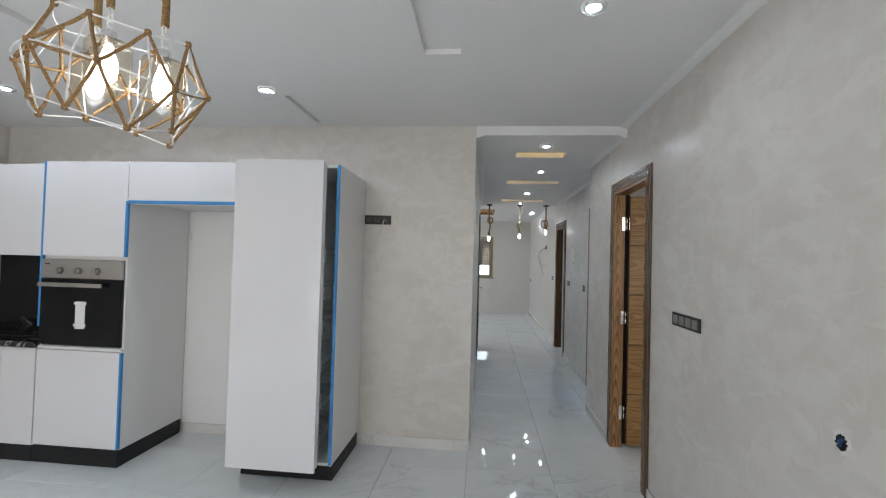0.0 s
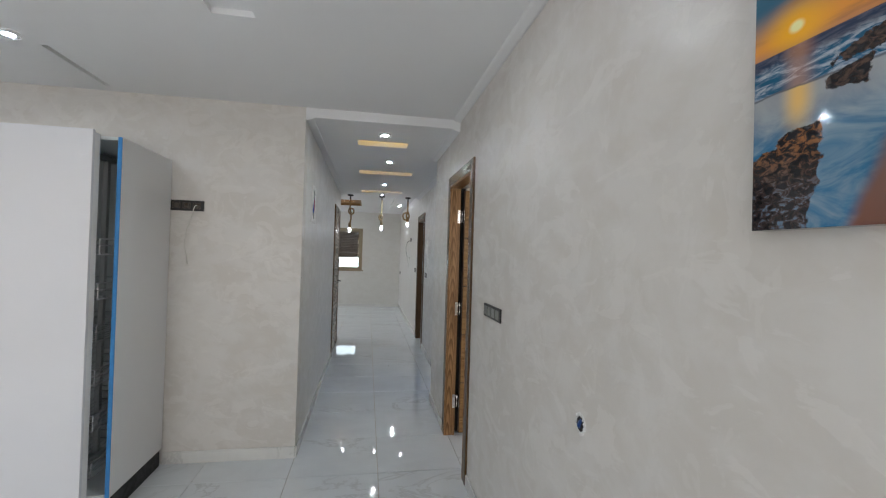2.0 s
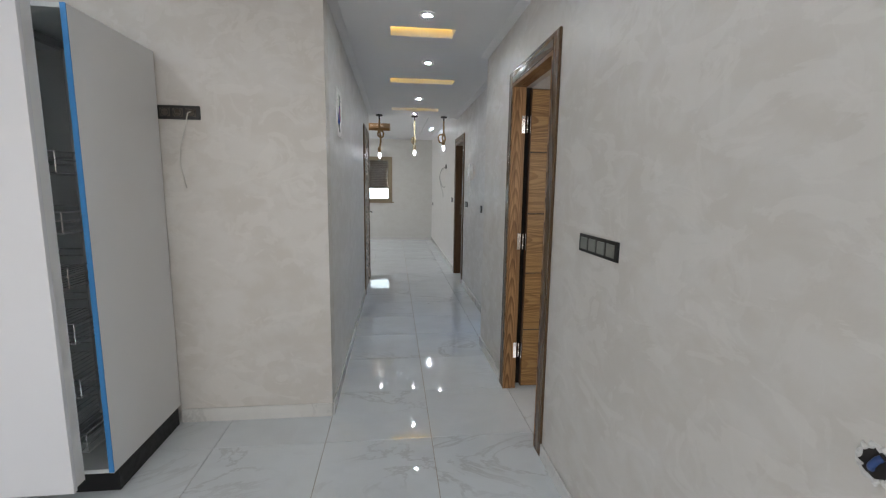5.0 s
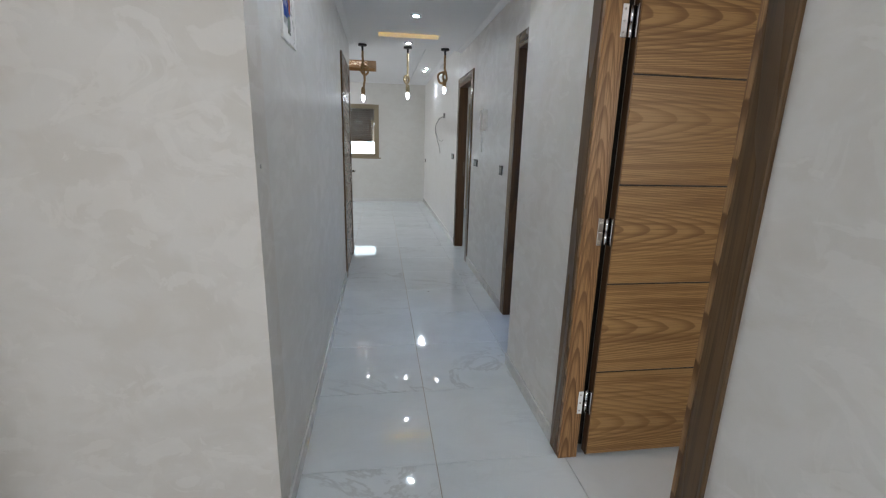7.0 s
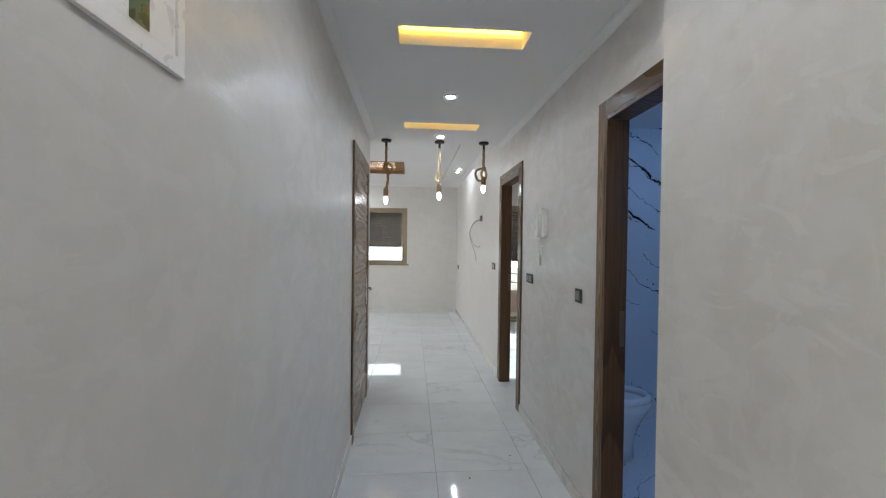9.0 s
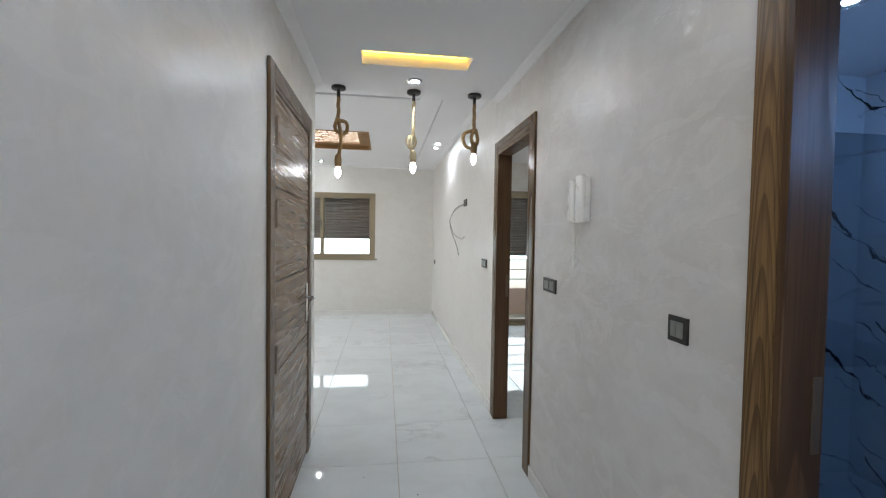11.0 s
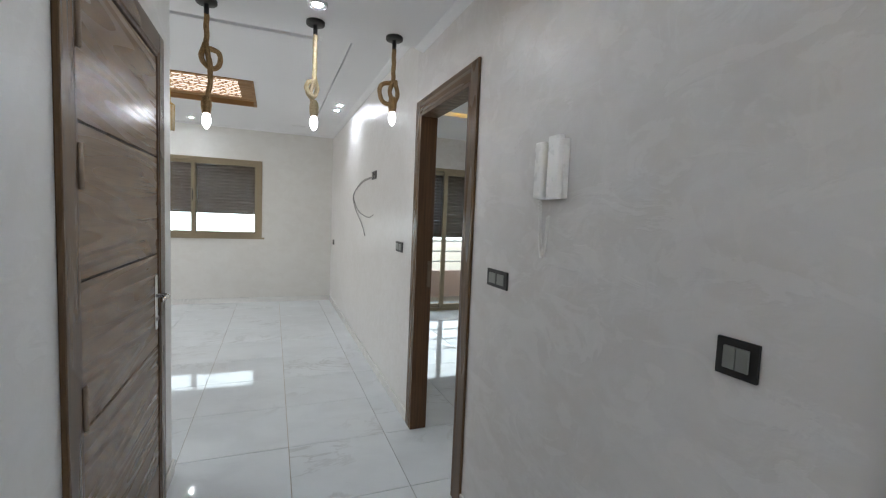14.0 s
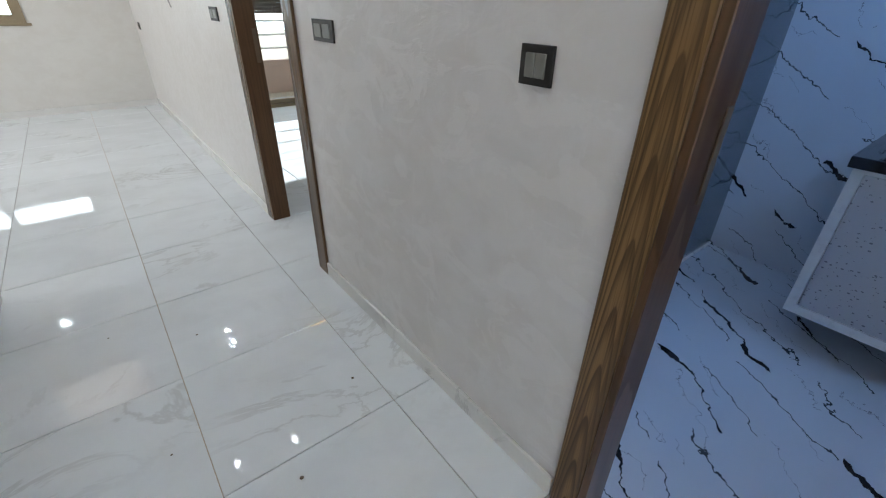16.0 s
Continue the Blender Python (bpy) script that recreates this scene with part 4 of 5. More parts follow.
# ---- kitchen chandelier ----
CX, CY = -1.20, 1.40
lamp = thing("chandelier", (CX, CY, H_KITCHEN), "white wire cage chandelier wound with jute rope, amber glass shades", "chandelier")
WHITE_WIRE = plain("white_wire", (0.80, 0.80, 0.80), 0.3, wear=0.02)
levels = [(2.205, 0.235, 0.165, 0.15), (2.045, 0.325, 0.225, 0.55), (1.885, 0.245, 0.175, 0.15)]
knots = []
CAGE = Matrix.Translation((CX - 0.02, CY, 2.035)) @ Matrix.Rotation(radians(11), 4, "Y") @ Matrix.Scale(0.91, 4) @ Matrix.Translation((-CX, -CY, -2.045))
N_KNOT = 8
for z, a, b, shift in levels:
    knots.append([CAGE @ Vector((CX + a * math.cos(2 * math.pi * (k + shift) / N_KNOT), CY + b * math.sin(2 * math.pi * (k + shift) / N_KNOT), z + 0.022 * math.sin(k * 2.3 + z))) for k in range(N_KNOT)])
for ring in knots:
    part("wire_ring", tube(smooth_path([*ring, ring[0]], 6)[:-1], 0.0030, 6, closed=True), WHITE_WIRE, lamp, "white wire hoop", True)


def rope_between(*way):
    pts = []
    for a, b in zip(way, way[1:]):
        n = max(6, int((b - a).length / 0.008))
        pts += [a + (b - a) * (k / n) + Vector((0, 0, -0.005)) * math.sin(math.pi * k / n) for k in range(n)]
    part("rope_strand", tube([*pts, way[-1]], 0.0052, 8, twist=0.7), ROPE, lamp, "jute rope strand", True)


for k in range(N_KNOT):
    j = (k + 1) % N_KNOT
    rope_between(knots[0][k], knots[1][k], knots[2][j])
    rope_between(knots[2][k], knots[1][k], knots[0][j])
    if k % 2:
        rope_between(knots[1][k], knots[1][j])
    for p in (knots[0][k], knots[1][k], knots[2][k]):
        part("knot", lathe([(0.003, -0.011), (0.009, -0.008), (0.0105, 0.0), (0.009, 0.008), (0.003, 0.011)], p, 10), ROPE, lamp, "rope knot", True)
    part("wire", tube([knots[0][k], (knots[0][k] + knots[2][k]) * 0.5 + (knots[1][k] - Vector((CX, CY, knots[1][k].z))) * 0.22, knots[2][k]], 0.0028, 6), WHITE_WIRE, lamp, "white wire")
part("ceiling_plate", lathe([(0.07, -0.022), (0.075, -0.018), (0.075, 0.0)], (CX, CY, H_KITCHEN), 28), WHITE_PLASTIC, lamp, "", True)
for dx, dy, zb in ((-0.065, 0.02, 2.085), (0.150, 0.0, 2.005), (-0.175, 0.085, 2.06)):
    x, y = CX + dx, CY + dy
    part("rope_drop", tube([(x, y, H_KITCHEN), (x, y, zb + 0.20)], 0.012, 10), ROPE, lamp, "rope-wound lamp drop", True)
    for q in range(3):
        zc = zb + 0.185 - q * 0.024
        part("chain_link", tube([(x + (0.010 * math.cos(t) if q % 2 else 0), y + (0 if q % 2 else 0.010 * math.cos(t)), zc + 0.016 * math.sin(t)) for t in [2 * math.pi * s / 14 for s in range(14)]], 0.0028, 6, closed=True), WHITE_WIRE, lamp)
    part("cap", lathe([(0.008, 0.125), (0.020, 0.118), (0.022, 0.075), (0.018, 0.07)], (x, y, zb), 16), CHROME, lamp, "", True)
    g = part("glass_shade", lathe([(0.020, 0.085), (0.060, 0.081), (0.066, 0.070), (0.066, -0.088)], (x, y, zb), 28, cap=False), AMBER, lamp, "clear amber glass cylinder", True)
    g.visible_shadow = False
    part("bulb", lathe([(0.012, 0.070), (0.015, 0.055), (0.026, 0.020), (0.028, -0.010), (0.022, -0.040), (0.008, -0.056)], (x, y, zb), 18), BULB, lamp, "lit white bulb", True)

# ---- kitchen units ----
FY, BY = 2.835, 3.46
oven_unit = thing("oven_cabinet", (-2.76, 3.15, 0), "tall white gloss oven cabinet on a black plinth, blue edge film", "cabinet", "kitchen units")
ux0, ux1 = -3.075, -2.440
part("body", slab("x", FY + 0.022, BY, ux0, ux1, 0.11, 2.085, [(ux0 + 0.018, ux1 - 0.018, 0.80, 1.40)]), MATT_WHITE, oven_unit, "white laminate carcass")
part("upper_door", box(ux0 + 0.002, ux1 - 0.002, FY, FY + 0.020, 1.425, 2.083, 0.0015, seg=1), GLOSS_WHITE, oven_unit)
part("lower_door", box(ux0 + 0.002, ux1 - 0.002, FY, FY + 0.020, 0.118, 0.772, 0.0015, seg=1), GLOSS_WHITE, oven_unit)
part("filler", box(ux0 + 0.002, ux1 - 0.002, FY + 0.004, FY + 0.020, 0.778, 0.797, 0.001, seg=1), GLOSS_WHITE, oven_unit)
part("plinth", box(ux0, ux1 + 0.006, FY - 0.002, BY - 0.02, 0.0, 0.110, 0.001, seg=1), PLINTH, oven_unit, "black plinth")
part("edge_film", box(ux1 - 0.012, ux1 + 0.003, FY - 0.001, FY + 0.02, 1.425, 1.81), TAPE, oven_unit, "blue protective film")
part("edge_film", box(ux1 - 0.010, ux1 + 0.003, FY - 0.001, FY + 0.02, 0.12, 0.77), TAPE, oven_unit, "blue protective film")
part("edge_film", box(ux0 - 0.003, ux0 + 0.013, FY - 0.001, FY + 0.02, 0.93, 2.083), TAPE, oven_unit, "blue protective film")

oven = thing("oven", (-2.76, 3.0, 0.80), "built-in black glass oven with a steel control strip", "oven")
ox0, ox1 = -3.055, -2.452
part("body", box(ox0 + 0.004, ox1 - 0.004, FY + 0.01, 3.35, 0.803, 1.397), BLACK_PLASTIC, oven)
part("control_panel", box(ox0, ox1, FY - 0.010, FY + 0.012, 1.270, 1.398, 0.003), STEEL, oven, "brushed steel control panel")
for x in (-2.911, -2.773, -2.633):
    kn = tube([(x, FY - 0.010, 1.322), (x, FY - 0.018, 1.322), (x, FY - 0.034, 1.322)], [0.026, 0.024, 0.020], 20)
    part("knob", kn, KNOB_STEEL, oven, "round steel knob", True)
    part("knob_grip", box(x - 0.004, x + 0.004, FY - 0.042, FY - 0.030, 1.302, 1.342, 0.002), STEEL, oven)
odoor = part("door", box(ox0, ox1, FY - 0.008, FY + 0.012, 0.812, 1.262, 0.003), BLACK_GLASS, oven, "black glass door")
part("handle", merge(box(ox0 + 0.02, -2.565, FY - 0.052, FY - 0.038, 1.212, 1.240, 0.004), merge(box(ox0 + 0.05, ox0 + 0.07, FY - 0.04, FY - 0.006, 1.218, 1.234), box(-2.62, -2.60, FY - 0.04, FY - 0.006, 1.218, 1.234))), STEEL, odoor, "flat steel bar handle")
part("sticker", box(-2.785, -2.712, FY - 0.0095, FY - 0.0085, 0.925, 1.112), STICKER, odoor, "white paper sticker")
for z in (1.09, 0.94):
    part("tape_tab", box(-2.797, -2.703, FY - 0.0098, FY - 0.0096, z, z + 0.018), STICKER, odoor)
part("logo_bar", box(-3.03, -2.99, FY - 0.0108, FY - 0.0102, 1.362, 1.370), BLACK_PLASTIC, oven)

bridge = thing("bridge_cabinet", (-2.03, 3.15, 1.80), "white gloss cabinet bridging the fridge niche", "cabinet", "kitchen units")
part("body", box(-2.438, -1.590, FY + 0.022, BY, 1.815, 2.083), MATT_WHITE, bridge)
part("flap", box(-2.436, -1.592, FY, FY + 0.020, 1.816, 2.081, 0.0015, seg=1), GLOSS_WHITE, bridge)
part("edge_film", box(-2.436, -1.592, FY - 0.002, FY + 0.022, 1.796, 1.816), TAPE, bridge, "blue protective film")
part("light_rail", box(-2.42, -1.60, FY + 0.03, FY + 0.05, 1.790, 1.814), MATT_WHITE, bridge)

larder = thing("pull_out_larder", (-1.27, 3.15, 0), "tall white pull-out larder, front drawn forward, wire shelves inside", "cabinet", "kitchen units")
lx0, lx1 = -1.585, -0.951
part("side_panel", box(lx1 - 0.018, lx1, 2.852, BY, 0.11, 2.073, 0.001, seg=1), MATT_WHITE, larder, "white side panel")
part("side_panel", box(lx0, lx0 + 0.018, 2.852, BY, 0.11, 2.073, 0.001, seg=1), MATT_WHITE, larder)
part("top_panel", box(lx0 + 0.018, lx1 - 0.018, 2.852, BY, 2.055, 2.073), CARCASS, larder)
part("bottom_panel", box(lx0 + 0.018, lx1 - 0.018, 2.852, BY, 0.112, 0.130), CARCASS, larder)
part("back_panel", box(lx0 + 0.018, lx1 - 0.018, BY - 0.012, BY, 0.130, 2.055), CARCASS, larder, "grey back panel")
part("plinth", box(lx0, lx1 - 0.004, 2.888, BY - 0.02, 0.0, 0.110, 0.001, seg=1), PLINTH, larder, "black plinth")
part("edge_film", box(lx1 - 0.019, lx1 + 0.001, 2.848, 2.853, 0.115, 2.073), TAPE, larder, "blue protective film")
front = part("front_panel", box(-1.575, -1.001, 2.685, 2.705, 0.140, 2.070, 0.002, seg=2), GLOSS_WHITE, larder, "white gloss front")
part("front_frame", slab("x", 2.7055, 2.760, -1.568, -1.008, 0.150, 2.060, [(-1.548, -1.028, 0.19, 2.020)]), MATT_WHITE, front)
part("runner", box(-1.29, -1.25, 2.7605, 3.40, 2.015, 2.045), WIRE_GREY, larder, "steel runner")
part("runner", box(-1.31, -1.23, 2.7605, 3.40, 0.135, 0.165), WIRE_GREY, larder, "steel runner")
part("mast", box(-1.285, -1.255, 2.762, 2.792, 0.165, 2.015, 0.003), WIRE_GREY, larder, "steel mast")
part("mast", box(-1.285, -1.255, 3.30, 3.33, 0.165, 2.015, 0.003), WIRE_GREY, larder, "steel mast")
bx0, bx1, by0, by1 = -1.52, -1.02, 2.81, 3.36


def basket_rim(z):
    return tube([(bx0, by0, z), (bx1, by0, z), (bx1, by1, z), (bx0, by1, z)], 0.0035, 6, True)


RUN = finish("wire", tube([(bx0, by0, 0), (bx0, by1, 0)], 0.0022, 5), CHROME, place_of(larder))
STAY = finish("upright", tube([(bx0, by0, 0), (bx0, by0, 0.085)], 0.0025, 5), CHROME, place_of(larder))
for z in (0.24, 0.49, 0.73, 0.965, 1.19, 1.43):
    b = part("wire_shelf", basket_rim(z), CHROME, larder, "chromed wire shelf")
    for dz in (0.05, 0.085):
        part("rim", basket_rim(z + dz), CHROME, b)
    for k in range(15):
        w = new("wire", RUN)
        w.parent, w.location = b, ((bx1 - bx0) * k / 14, 0, z)
    for k in range(5):
        for dx in (0, bx1 - bx0):
            w = new("upright", STAY)
            w.parent, w.location = b, (dx, (by1 - by0) * k / 4, z)
    part("bracket", box(-1.295, -1.245, 2.791, 2.82, z + 0.01, z + 0.07, 0.003), STEEL, b)

base = thing("base_cabinet", (-3.6, 3.15, 0), "white gloss base cabinet on a black plinth", "cabinet", "kitchen units")
part("body", box(-4.14, -3.08, FY + 0.022, BY, 0.10, 0.780), MATT_WHITE, base)
for a, b in ((-4.138, -3.345), (-3.341, -3.082)):
    part("door", box(a, b, FY, FY + 0.020, 0.108, 0.775, 0.0015, seg=1), GLOSS_WHITE, base)
part("plinth", box(-4.14, -3.078, FY - 0.002, BY - 0.02, 0.0, 0.10), PLINTH, base, "black plinth")
structure_top = thing("worktop", (-3.6, 3.15, 0.78), "polished black stone worktop with its splashback", "worktop")
part("slab", box(-4.14, -3.078, 2.815, BY, 0.782, 0.822, 0.003), BLACK_STONE, structure_top)
part("splashback", box(-4.14, -3.078, BY - 0.015, BY + 0.005, 0.822, 1.415), BLACK_STONE, structure_top)
upper = thing("wall_cabinet", (-3.6, 3.2, 1.41), "white gloss wall cabinet over the black splashback", "cabinet", "kitchen units")
part("body", box(-4.14, -3.080, 2.975, BY, 1.418, 2.086), MATT_WHITE, upper)
for a, b in ((-4.138, -3.60), (-3.596, -3.082)):
    part("door", box(a, b, 2.953, 2.974, 1.416, 2.088, 0.0015, seg=1), GLOSS_WHITE, upper)


# ---- switches, sockets and wall fittings ----
def wall_plate(name, wall, at, span, height, gangs, label, category, kind="rocker", face=-1, margin=0.2, gap=0.007):
    """A plate with its gangs, on a wall of constant x ('x') or y ('y')."""
    w, u0, z0 = at[0], at[1], at[2]
    ob = thing(name, (w, u0 + span / 2, z0) if wall == "x" else (u0 + span / 2, w, z0), label, category)

    def slot(a, b, c, d, e, f, bev):
        d0, d1 = sorted((w + face * a, w + face * b))
        return box(d0, d1, c, d, e, f, bev) if wall == "x" else box(c, d, d0, d1, e, f, bev)

    part("plate", slot(0.0, 0.008, u0, u0 + span, z0, z0 + height, 0.002), BLACK_PLASTIC, ob, "black plate")
    m = margin * height
    gw = (span - 2 * m) / gangs
    for k in range(gangs):
        a = u0 + m + k * gw + gap / 2
        b = a + gw - gap
        if kind == "rocker":
            part("rocker", slot(0.006, 0.0115, a, b, z0 + m, z0 + height - m, 0.0015), ROCKER, ob, "grey-green rocker")
        else:
            part("socket_face", slot(0.006, 0.0095, a, b, z0 + m, z0 + height - m, 0.0015), BROWN_PLASTIC, ob, "brown socket insert")
            c, zc = (a + b) / 2, z0 + height / 2
            ring = [(w + face * 0.0098, c + 0.021 * math.cos(t), zc + 0.021 * math.sin(t)) for t in [2 * math.pi * s / 20 for s in range(20)]]
            ring = ring if wall == "x" else [(q[1], q[0], q[2]) for q in ring]
            part("socket_ring", tube(ring, 0.0022, 6, True), BLACK_PLASTIC, ob)
            for d in (-0.009, 0.009):
                p = (w + face * 0.0100, c + d, zc)
                q = (w + face * 0.0104, c + d, zc)
                if wall == "y":
                    p, q = (p[1], p[0], p[2]), (q[1], q[0], q[2])
                part("pin_hole", tube([p, q], 0.0028, 8), NEAR_BLACK, ob)
    return ob


wall_plate("light_switch", "x", (1.06, 2.320, 1.146), 0.308, 0.071, 4, "black four-gang switch with grey-green rockers on plaster", "light switch", margin=0.17, gap=0.016)
wall_plate("light_switch", "x", (1.265, 5.663, 1.112), 0.084, 0.077, 2, "black switch with a split rocker beside the bathroom doorway", "light switch", margin=0.2, gap=0.0015)
wall_plate("light_switch", "x", (1.265, 6.615, 1.127), 0.166, 0.072, 2, "black double switch beside the bedroom doorway", "light switch", gap=0.014)
wall_plate("light_switch", "x", (1.265, 8.105, 1.140), 0.170, 0.074, 2, "black double switch on the living room wall", "light switch", gap=0.014)
wall_plate("wall_socket", "x", (1.265, 11.80, 0.92), 0.12, 0.075, 1, "small black socket low near the corner", "wall socket", "socket")
trio = wall_plate("wall_socket", "y", (3.47, -0.964, 1.734), 0.224, 0.072, 3, "black three-gang socket beside the larder, a wire hanging out", "wall socket", "socket", gap=0.014)
part("wire", tube([(-0.785, 3.458, 1.775), (-0.792, 3.440, 1.765), (-0.815, 3.452, 1.70), (-0.850, 3.462, 1.60), (-0.862, 3.464, 1.50), (-0.845, 3.464, 1.42), (-0.835, 3.464, 1.37)], 0.003, 8), CABLE_WHITE, trio, "loose white wire", True)
tv = wall_plate("television_outlet", "x", (1.265, 9.03, 1.728), 0.17, 0.074, 1, "dark outlet with two loose cables on plaster", "wall outlet", "socket")


part("cable", tube(smooth_path([(1.258, 9.16, 1.755), (1.235, 9.55, 1.735), (1.25, 10.05, 1.65), (1.255, 10.12, 1.56), (1.255, 9.80, 1.43), (1.25, 9.30, 1.375), (1.23, 8.97, 1.40)]), 0.0045, 8), CABLE_GREY, tv, "grey loose cable", True)
part("cable", tube(smooth_path([(1.258, 9.14, 1.75), (1.24, 9.60, 1.72), (1.25, 10.12, 1.62), (1.255, 10.05, 1.48), (1.255, 9.62, 1.30), (1.25, 9.42, 1.19)]), 0.0045, 8), CABLE_GREY, tv, "grey loose cable", True)

intercom = thing("intercom", (1.265, 6.36, 1.48), "white wall intercom with a handset and coiled cord", "intercom")
part("base", box(1.243, 1.265, 6.278, 6.392, 1.482, 1.672, 0.004), WHITE_PLASTIC, intercom, "white plastic base")
part("raised_block", box(1.222, 1.2435, 6.279, 6.338, 1.480, 1.682, 0.005), WHITE_PLASTIC, intercom)
part("key", box(1.2195, 1.2225, 6.300, 6.312, 1.535, 1.547, 0.001), WHITE_PLASTIC, intercom)
part("key", box(1.2405, 1.2435, 6.345, 6.353, 1.497, 1.505, 0.001), CABLE_GREY, intercom)
hs = part("handset", box(1.214, 1.246, 6.358, 6.404, 1.482, 1.670, 0.013, seg=3), WHITE_PLASTIC, intercom, "white handset", True)
coil = []
for k in range(560):
    t = k / 559
    c = Vector((1.240, 6.390 - 0.050 * t, 1.485 - 0.20 * math.sin(math.pi * t * 0.93) ** 0.8))
    coil.append(c + Vector((0.0052 * math.cos(k * 0.8), 0.0052 * math.sin(k * 0.8), 0)))
part("cord", tube(coil, 0.0016, 4), WHITE_PLASTIC, intercom, "coiled white cord", True)

hole = thing("junction_hole", (1.06, 1.49, 0.97), "round unfinished junction hole with a blue conduit in chipped plaster", "wall box")
rim = [(1.0592, 1.49 + (0.026 + 0.003 * math.sin(3.1 * k)) * math.cos(2 * math.pi * k / 26), 0.97 + (0.028 + 0.003 * math.cos(2.3 * k)) * math.sin(2 * math.pi * k / 26)) for k in range(26)]
part("rim", tube(rim, [0.0050 + 0.0022 * math.sin(k * 2.7) for k in range(26)], 7, True), HOLE, hole, "chipped plaster rim")
# flat black disc on the uncut wall, paints the hole's shaded depth
cup = bmesh.new()
bmesh.ops.create_cone(cup, cap_ends=True, segments=24, radius1=0.027, radius2=0.027, depth=0.002, matrix=pose(1.0585, 1.49, 0.97, 0, 90, 0))
part("cup", cup, NEAR_BLACK, hole, "near-black disc for the shaded depth of the hole")
part("conduit", tube([(1.0585, 1.495, 0.958), (1.054, 1.493, 0.965), (1.055, 1.487, 0.978), (1.0585, 1.483, 0.984)], 0.0055, 8), BLUE_WIRE, hole, "blue conduit end", True)

meter = thing("fuse_box", (-0.083, 4.05, 1.72), "white plastic fuse box with blue and green stickers", "fuse box")
MX = -0.083
part("frame", slab("y", MX, MX + 0.009, 3.925, 4.178, 1.722, 2.03, [(3.945, 4.155, 1.752, 2.002)]), WHITE_PLASTIC, meter, "white frame")
mdoor = part("door", box(MX, MX + 0.006, 3.946, 4.154, 1.753, 2.001, 0.002), WHITE_PLASTIC, meter, "white door")
GREEN_PRINT, BLUE_PRINT = plain("green_print", (0.006, 0.065, 0.018), 0.3), plain("blue_print", (0.02, 0.08, 0.40), 0.3)
ORANGE_PRINT, FOIL = plain("orange_print", (0.60, 0.14, 0.06), 0.3), plain("pale_foil", (0.62, 0.63, 0.63), 0.25)
part("green_strip", box(MX + 0.0062, MX + 0.007, 4.030, 4.078, 1.757, 1.995), GREEN_PRINT, mdoor, "green printed strip")
part("foil_label", box(MX + 0.0062, MX + 0.0066, 3.950, 4.024, 1.775, 1.875), FOIL, mdoor, "pale foil label")
for k in range(4):
    y = 3.957 + k * 0.017
    hook = [(MX + 0.0075, y + 0.011 * math.cos(q) * (1 if q < 2 else 0.8), 1.822 + 0.020 * math.sin(q)) for q in [-0.9 + 0.42 * j for j in range(9)]]
    part("print_hook", tube(hook, 0.0032, 5), BLUE_PRINT, mdoor)
part("print_line", box(MX + 0.0066, MX + 0.0072, 3.952, 4.022, 1.850, 1.862), BLUE_PRINT, mdoor)
for r, mat in ((0.017, ORANGE_PRINT), (0.023, BLUE_PRINT)):
    part("print_ring", tube([(MX + 0.0075, 4.053 + r * math.cos(q), 1.875 + (r + 0.030) * math.sin(q)) for q in [2 * math.pi * j / 24 for j in range(24)]], 0.003, 5, True), mat, mdoor)
part("print_dot", box(MX + 0.0062, MX + 0.007, 4.100, 4.109, 1.835, 1.848), GREEN_PRINT, mdoor)

# ---- small marks and leftovers ----
plug = thing("wall_plug", (-0.083, 3.52, 1.285), "small grey dowel stuck in the beige plaster", "wall plug")
part("dowel", tube([(-0.086, 3.52, 1.285), (-0.0815, 3.52, 1.285)], 0.0065, 10), TRIM_PLUG, plug)
stub = thing("wire_stub", (-2.42, 3.466, 1.60), "short white wire stub in the fridge niche", "wire")
part("wire", tube(smooth_path([(-2.425, 3.467, 1.64), (-2.420, 3.450, 1.63), (-2.405, 3.448, 1.60), (-2.415, 3.455, 1.575)]), 0.004, 8), CABLE_WHITE, stub, "", True)
GRIT = plain("grit_dark", (0.10, 0.075, 0.05), 0.9)
for gx, gy, gs in ((1.013, 6.226, 0.006), (0.702, 5.961, 0.007), (0.407, 6.284, 0.004), (0.60, 6.85, 0.005), (0.30, 7.05, 0.004)):
    g = thing("grit", (gx, gy, 0.0), "tiny dark chip of grit on the marble floor", "grit", "grit on the floor")
    part("chip", lathe([(gs * 0.7, 0.0003), (gs, gs * 0.3), (gs * 0.4, gs * 0.6)], (gx, gy, 0.0005), 6), GRIT, g)

# ---- painting ----
art = thing("seascape_picture", (1.06, 0.35, 1.542), "glossy unframed seascape print with a low sun and rocks", "picture")
part("print", box(1.030, 1.060, -0.16, 0.868, 1.542, 2.18, 0.001, seg=1), seascape(0.868 - 0.35, 0.0), art)

# ---- bathroom ----
toilet = thing("toilet", (1.70, 6.20, 0), "white porcelain toilet with its seat up", "toilet")


def oval(cx, cy, a, b, n=28):
    return [(cx + a * math.cos(2 * math.pi * k / n), cy + b * math.sin(2 * math.pi * k / n)) for k in range(n)]


def loft(levels):
    bm = bmesh.new()
    rings = [[bm.verts.new((x, y, z)) for x, y in oval(cx, cy, a, b)] for cx, cy, a, b, z in levels]
    for p, q in zip(rings, rings[1:]):
        for k in range(len(p)):
            bm.faces.new((p[k], p[(k + 1) % len(p)], q[(k + 1) % len(p)], q[k]))
    bm.faces.new(rings[0][::-1]), bm.faces.new(rings[-1])
    bmesh.ops.recalc_face_normals(bm, faces=bm.faces)
    return bm


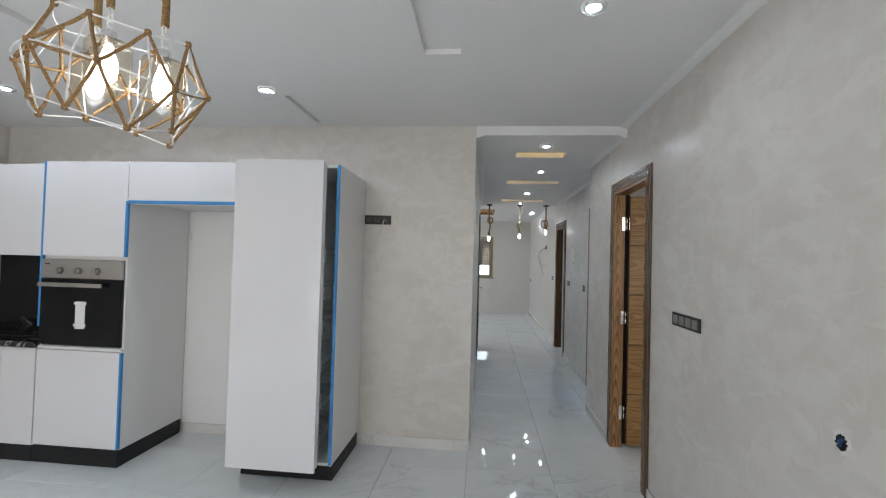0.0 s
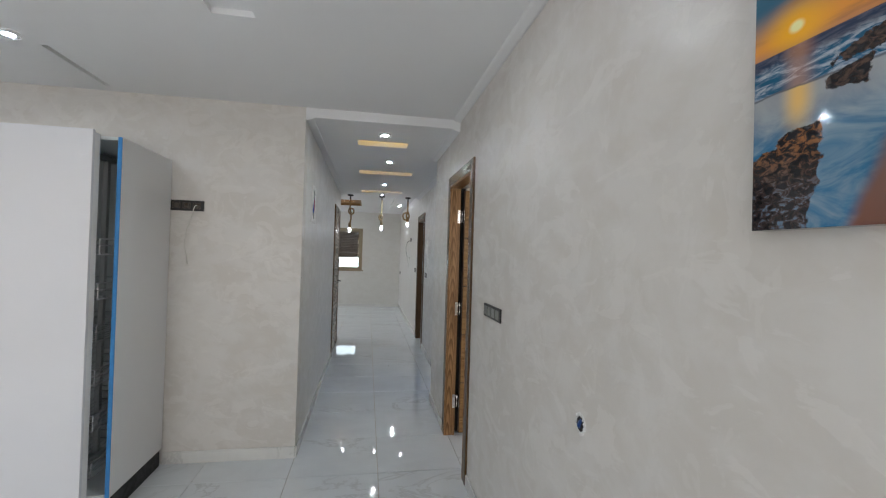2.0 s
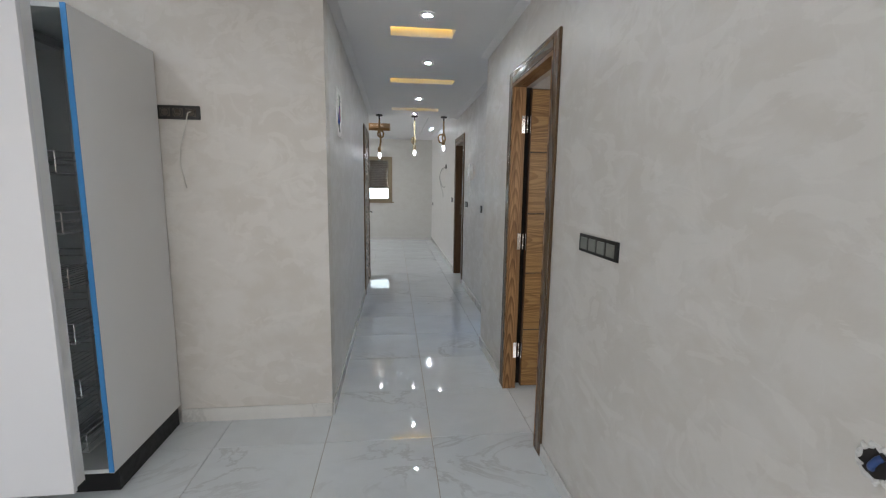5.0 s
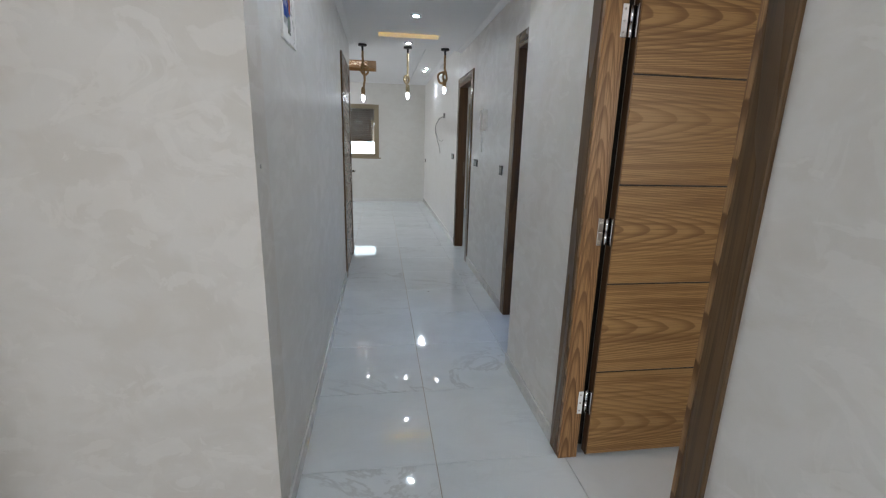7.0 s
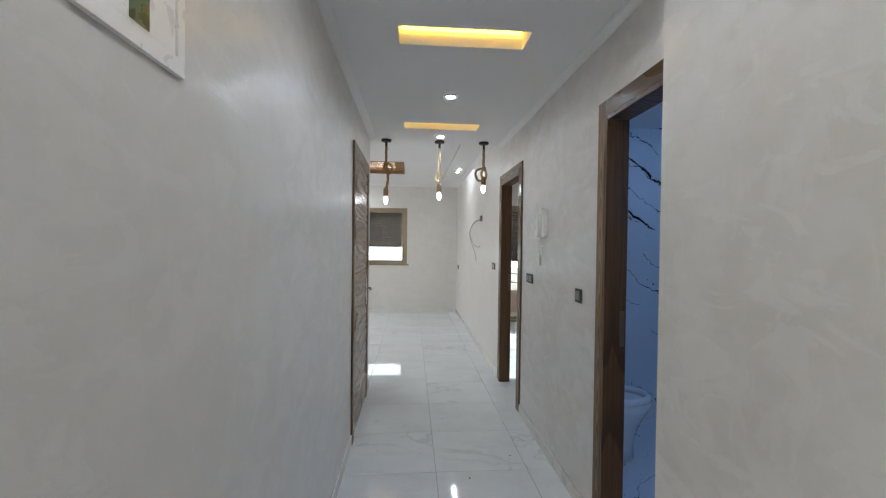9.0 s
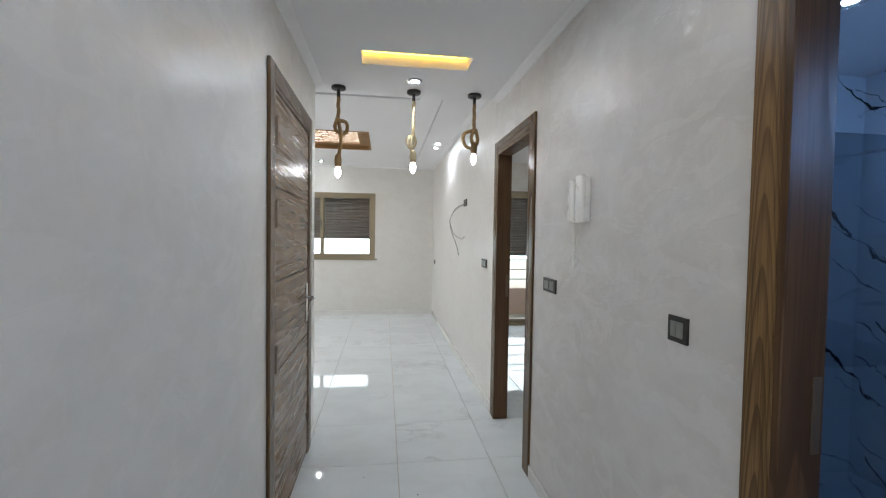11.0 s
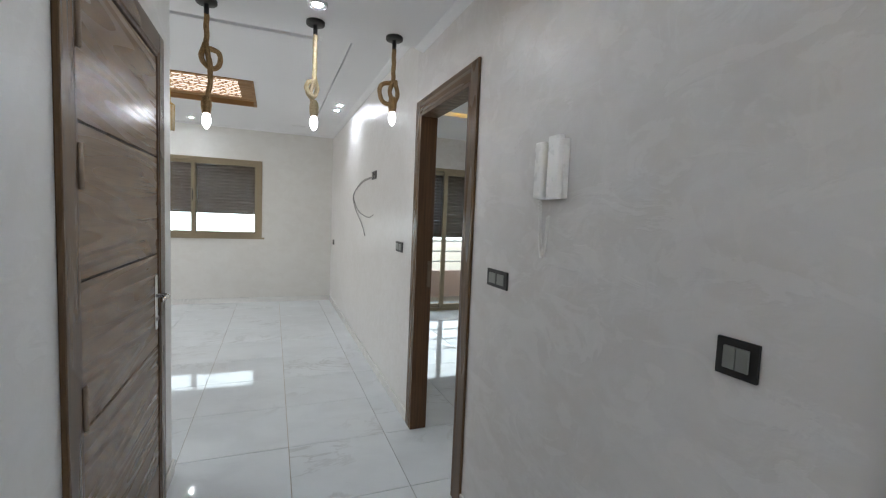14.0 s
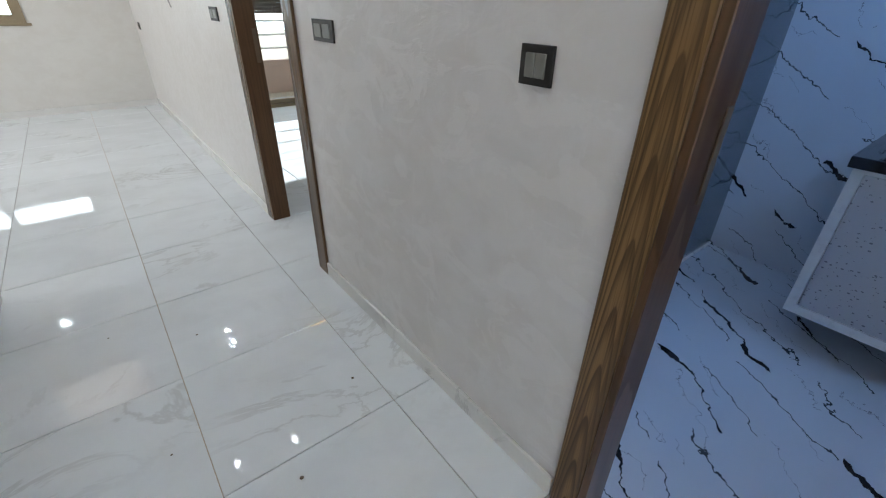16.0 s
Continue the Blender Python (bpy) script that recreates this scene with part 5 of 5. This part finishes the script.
TY = 6.20
part("bowl", loft([(1.66, TY, 0.20, 0.115, 0.003), (1.66, TY, 0.195, 0.11, 0.10), (1.68, TY, 0.21, 0.12, 0.22), (1.70, TY, 0.25, 0.175, 0.33), (1.71, TY, 0.265, 0.19, 0.385), (1.71, TY, 0.255, 0.18, 0.395), (1.72, TY, 0.19, 0.13, 0.392), (1.72, TY, 0.15, 0.10, 0.30), (1.70, TY, 0.08, 0.05, 0.22)]), PORCELAIN, toilet, "", True)
seat_pts = [(x, y, 0.412) for x, y in oval(1.72, TY, 0.225, 0.158, 36)]
part("seat", tube(seat_pts, 0.026, 8, True), PORCELAIN, toilet, "", True)
part("cistern", box(1.362, 1.50, TY - 0.19, TY + 0.19, 0.40, 0.78, 0.02, seg=3), PORCELAIN, toilet, "", True)
part("lid", box(1.524, 1.545, TY - 0.175, TY + 0.175, 0.42, 0.82, 0.01, seg=3), PORCELAIN, toilet, "raised lid", True)
part("button", tube([(1.467, TY, 0.779), (1.467, TY, 0.788)], 0.022, 18), CHROME, toilet)

vanity = thing("vanity_unit", (2.9, 4.95, 0.17), "wall-hung vanity with a speckled grey front and black top", "vanity")
part("body", box(2.575, 3.25, 4.62, 5.335, 0.17, 0.78), WHITE_PLASTIC, vanity)
part("front_frame", slab("y", 2.553, 2.575, 4.62, 5.335, 0.17, 0.78, [(4.65, 5.300, 0.205, 0.765)]), WHITE_PLASTIC, vanity, "pale front frame")
part("front_panel", box(2.560, 2.5745, 4.652, 5.298, 0.207, 0.763, 0.002), SPECKLED, vanity, "speckled grey front")
part("top", box(2.535, 3.25, 4.61, 5.352, 0.782, 0.822, 0.004), BLACK_STONE, vanity, "black stone top")
part("basin", lathe([(0.16, 0.0), (0.20, 0.04), (0.215, 0.11), (0.205, 0.115), (0.19, 0.05), (0.10, 0.02)], (2.90, 4.98, 0.822), 28), BLACK_PLASTIC, vanity, "black bowl basin", True)
part("tap", tube(smooth_path([(3.16, 5.22, 0.822), (3.16, 5.22, 1.02), (3.12, 5.20, 1.08), (3.05, 5.15, 1.06)]), 0.013, 10), BLACK_PLASTIC, vanity, "black tap", True)

screen = thing("shower_screen", (2.56, 5.885, 0), "smoked glass shower screen with a slim dark edge", "shower screen")
sg = part("pane", box(1.90, 3.249, 5.881, 5.889, 0.02, 1.80), SHOWER_GLASS, screen, "smoked glass pane")
sg.visible_shadow = False
part("edge", box(1.885, 1.90, 5.876, 5.894, 0.003, 1.80, 0.002), ALU, screen, "dark metal edge")
part("threshold", box(1.90, 3.249, 5.872, 5.898, 0.0032, 0.02, 0.003), WHITE_PLASTIC, screen, "white threshold")
part("brace", tube([(2.4, 5.885, 1.79), (2.4, 6.80, 1.79)], 0.008, 8), CHROME, screen)

# ---- side room ----
ward = thing("wardrobe", (2.6, 4.2, 0), "brown wooden wardrobe with a black recess on a white plinth", "wardrobe")
part("plinth", box(1.95, 3.9, 3.957, 4.44, 0.0, 0.125, 0.002), SKIRTING, ward, "white plinth")
part("body", box(1.95, 3.9, 3.970, 4.44, 0.126, 2.35), NEAR_BLACK, ward, "black recess")
part("bottom_rail", box(1.95, 3.9, 3.958, 3.9695, 0.126, 0.24, 0.002), LEAF, ward)
part("door", box(1.96, 2.115, 3.958, 3.9695, 0.245, 2.34, 0.002), LEAF, ward)
part("door", box(2.215, 3.88, 3.958, 3.9695, 0.245, 2.34, 0.002), LEAF, ward)


# ---- floor tiles ----
PX, PY = 0.5835, 0.5727
tile_mesh = finish("tile", box(0.0015, PX - 0.0015, 0.0015, PY - 0.0015, -0.012, 0.0, 0.0012, seg=1), FLOOR_TILE)
bath = (1.42, 3.26, 4.45, 6.90)
for i in range(-8, 8):
    for j in range(-8, 17):
        x, y = 0.500 + i * PX, 3.180 + j * PY
        cx, cy = x + PX / 2, y + PY / 2
        hall = -4.4 < cx < 1.5 and -1.5 < cy < 3.7 or -0.4 < cx < 1.6 and 3.5 < cy < 7.8 or -3.0 < cx < 1.5 and 7.4 < cy < 12.4
        rooms = 1.1 < cx < 3.9 and 6.9 < cy < 11.5 or 1.1 < cx < 3.2 and 1.8 < cy < 4.5
        if (hall or rooms) and not (bath[0] < cx + PX / 2 and cx - PX / 2 < bath[1] and bath[2] < cy < bath[3] and cx > 1.45):
            ob = new("tile", tile_mesh)
            ob.parent = floor
            ob.location = (x, y, rnd.uniform(-0.0004, 0.0004))
structure("bath_floor", box(1.33, 3.25, 4.606, 6.80, -0.02, 0.003), BATH_FLOOR, "white stone bathroom floor with bold black veins", "floor")
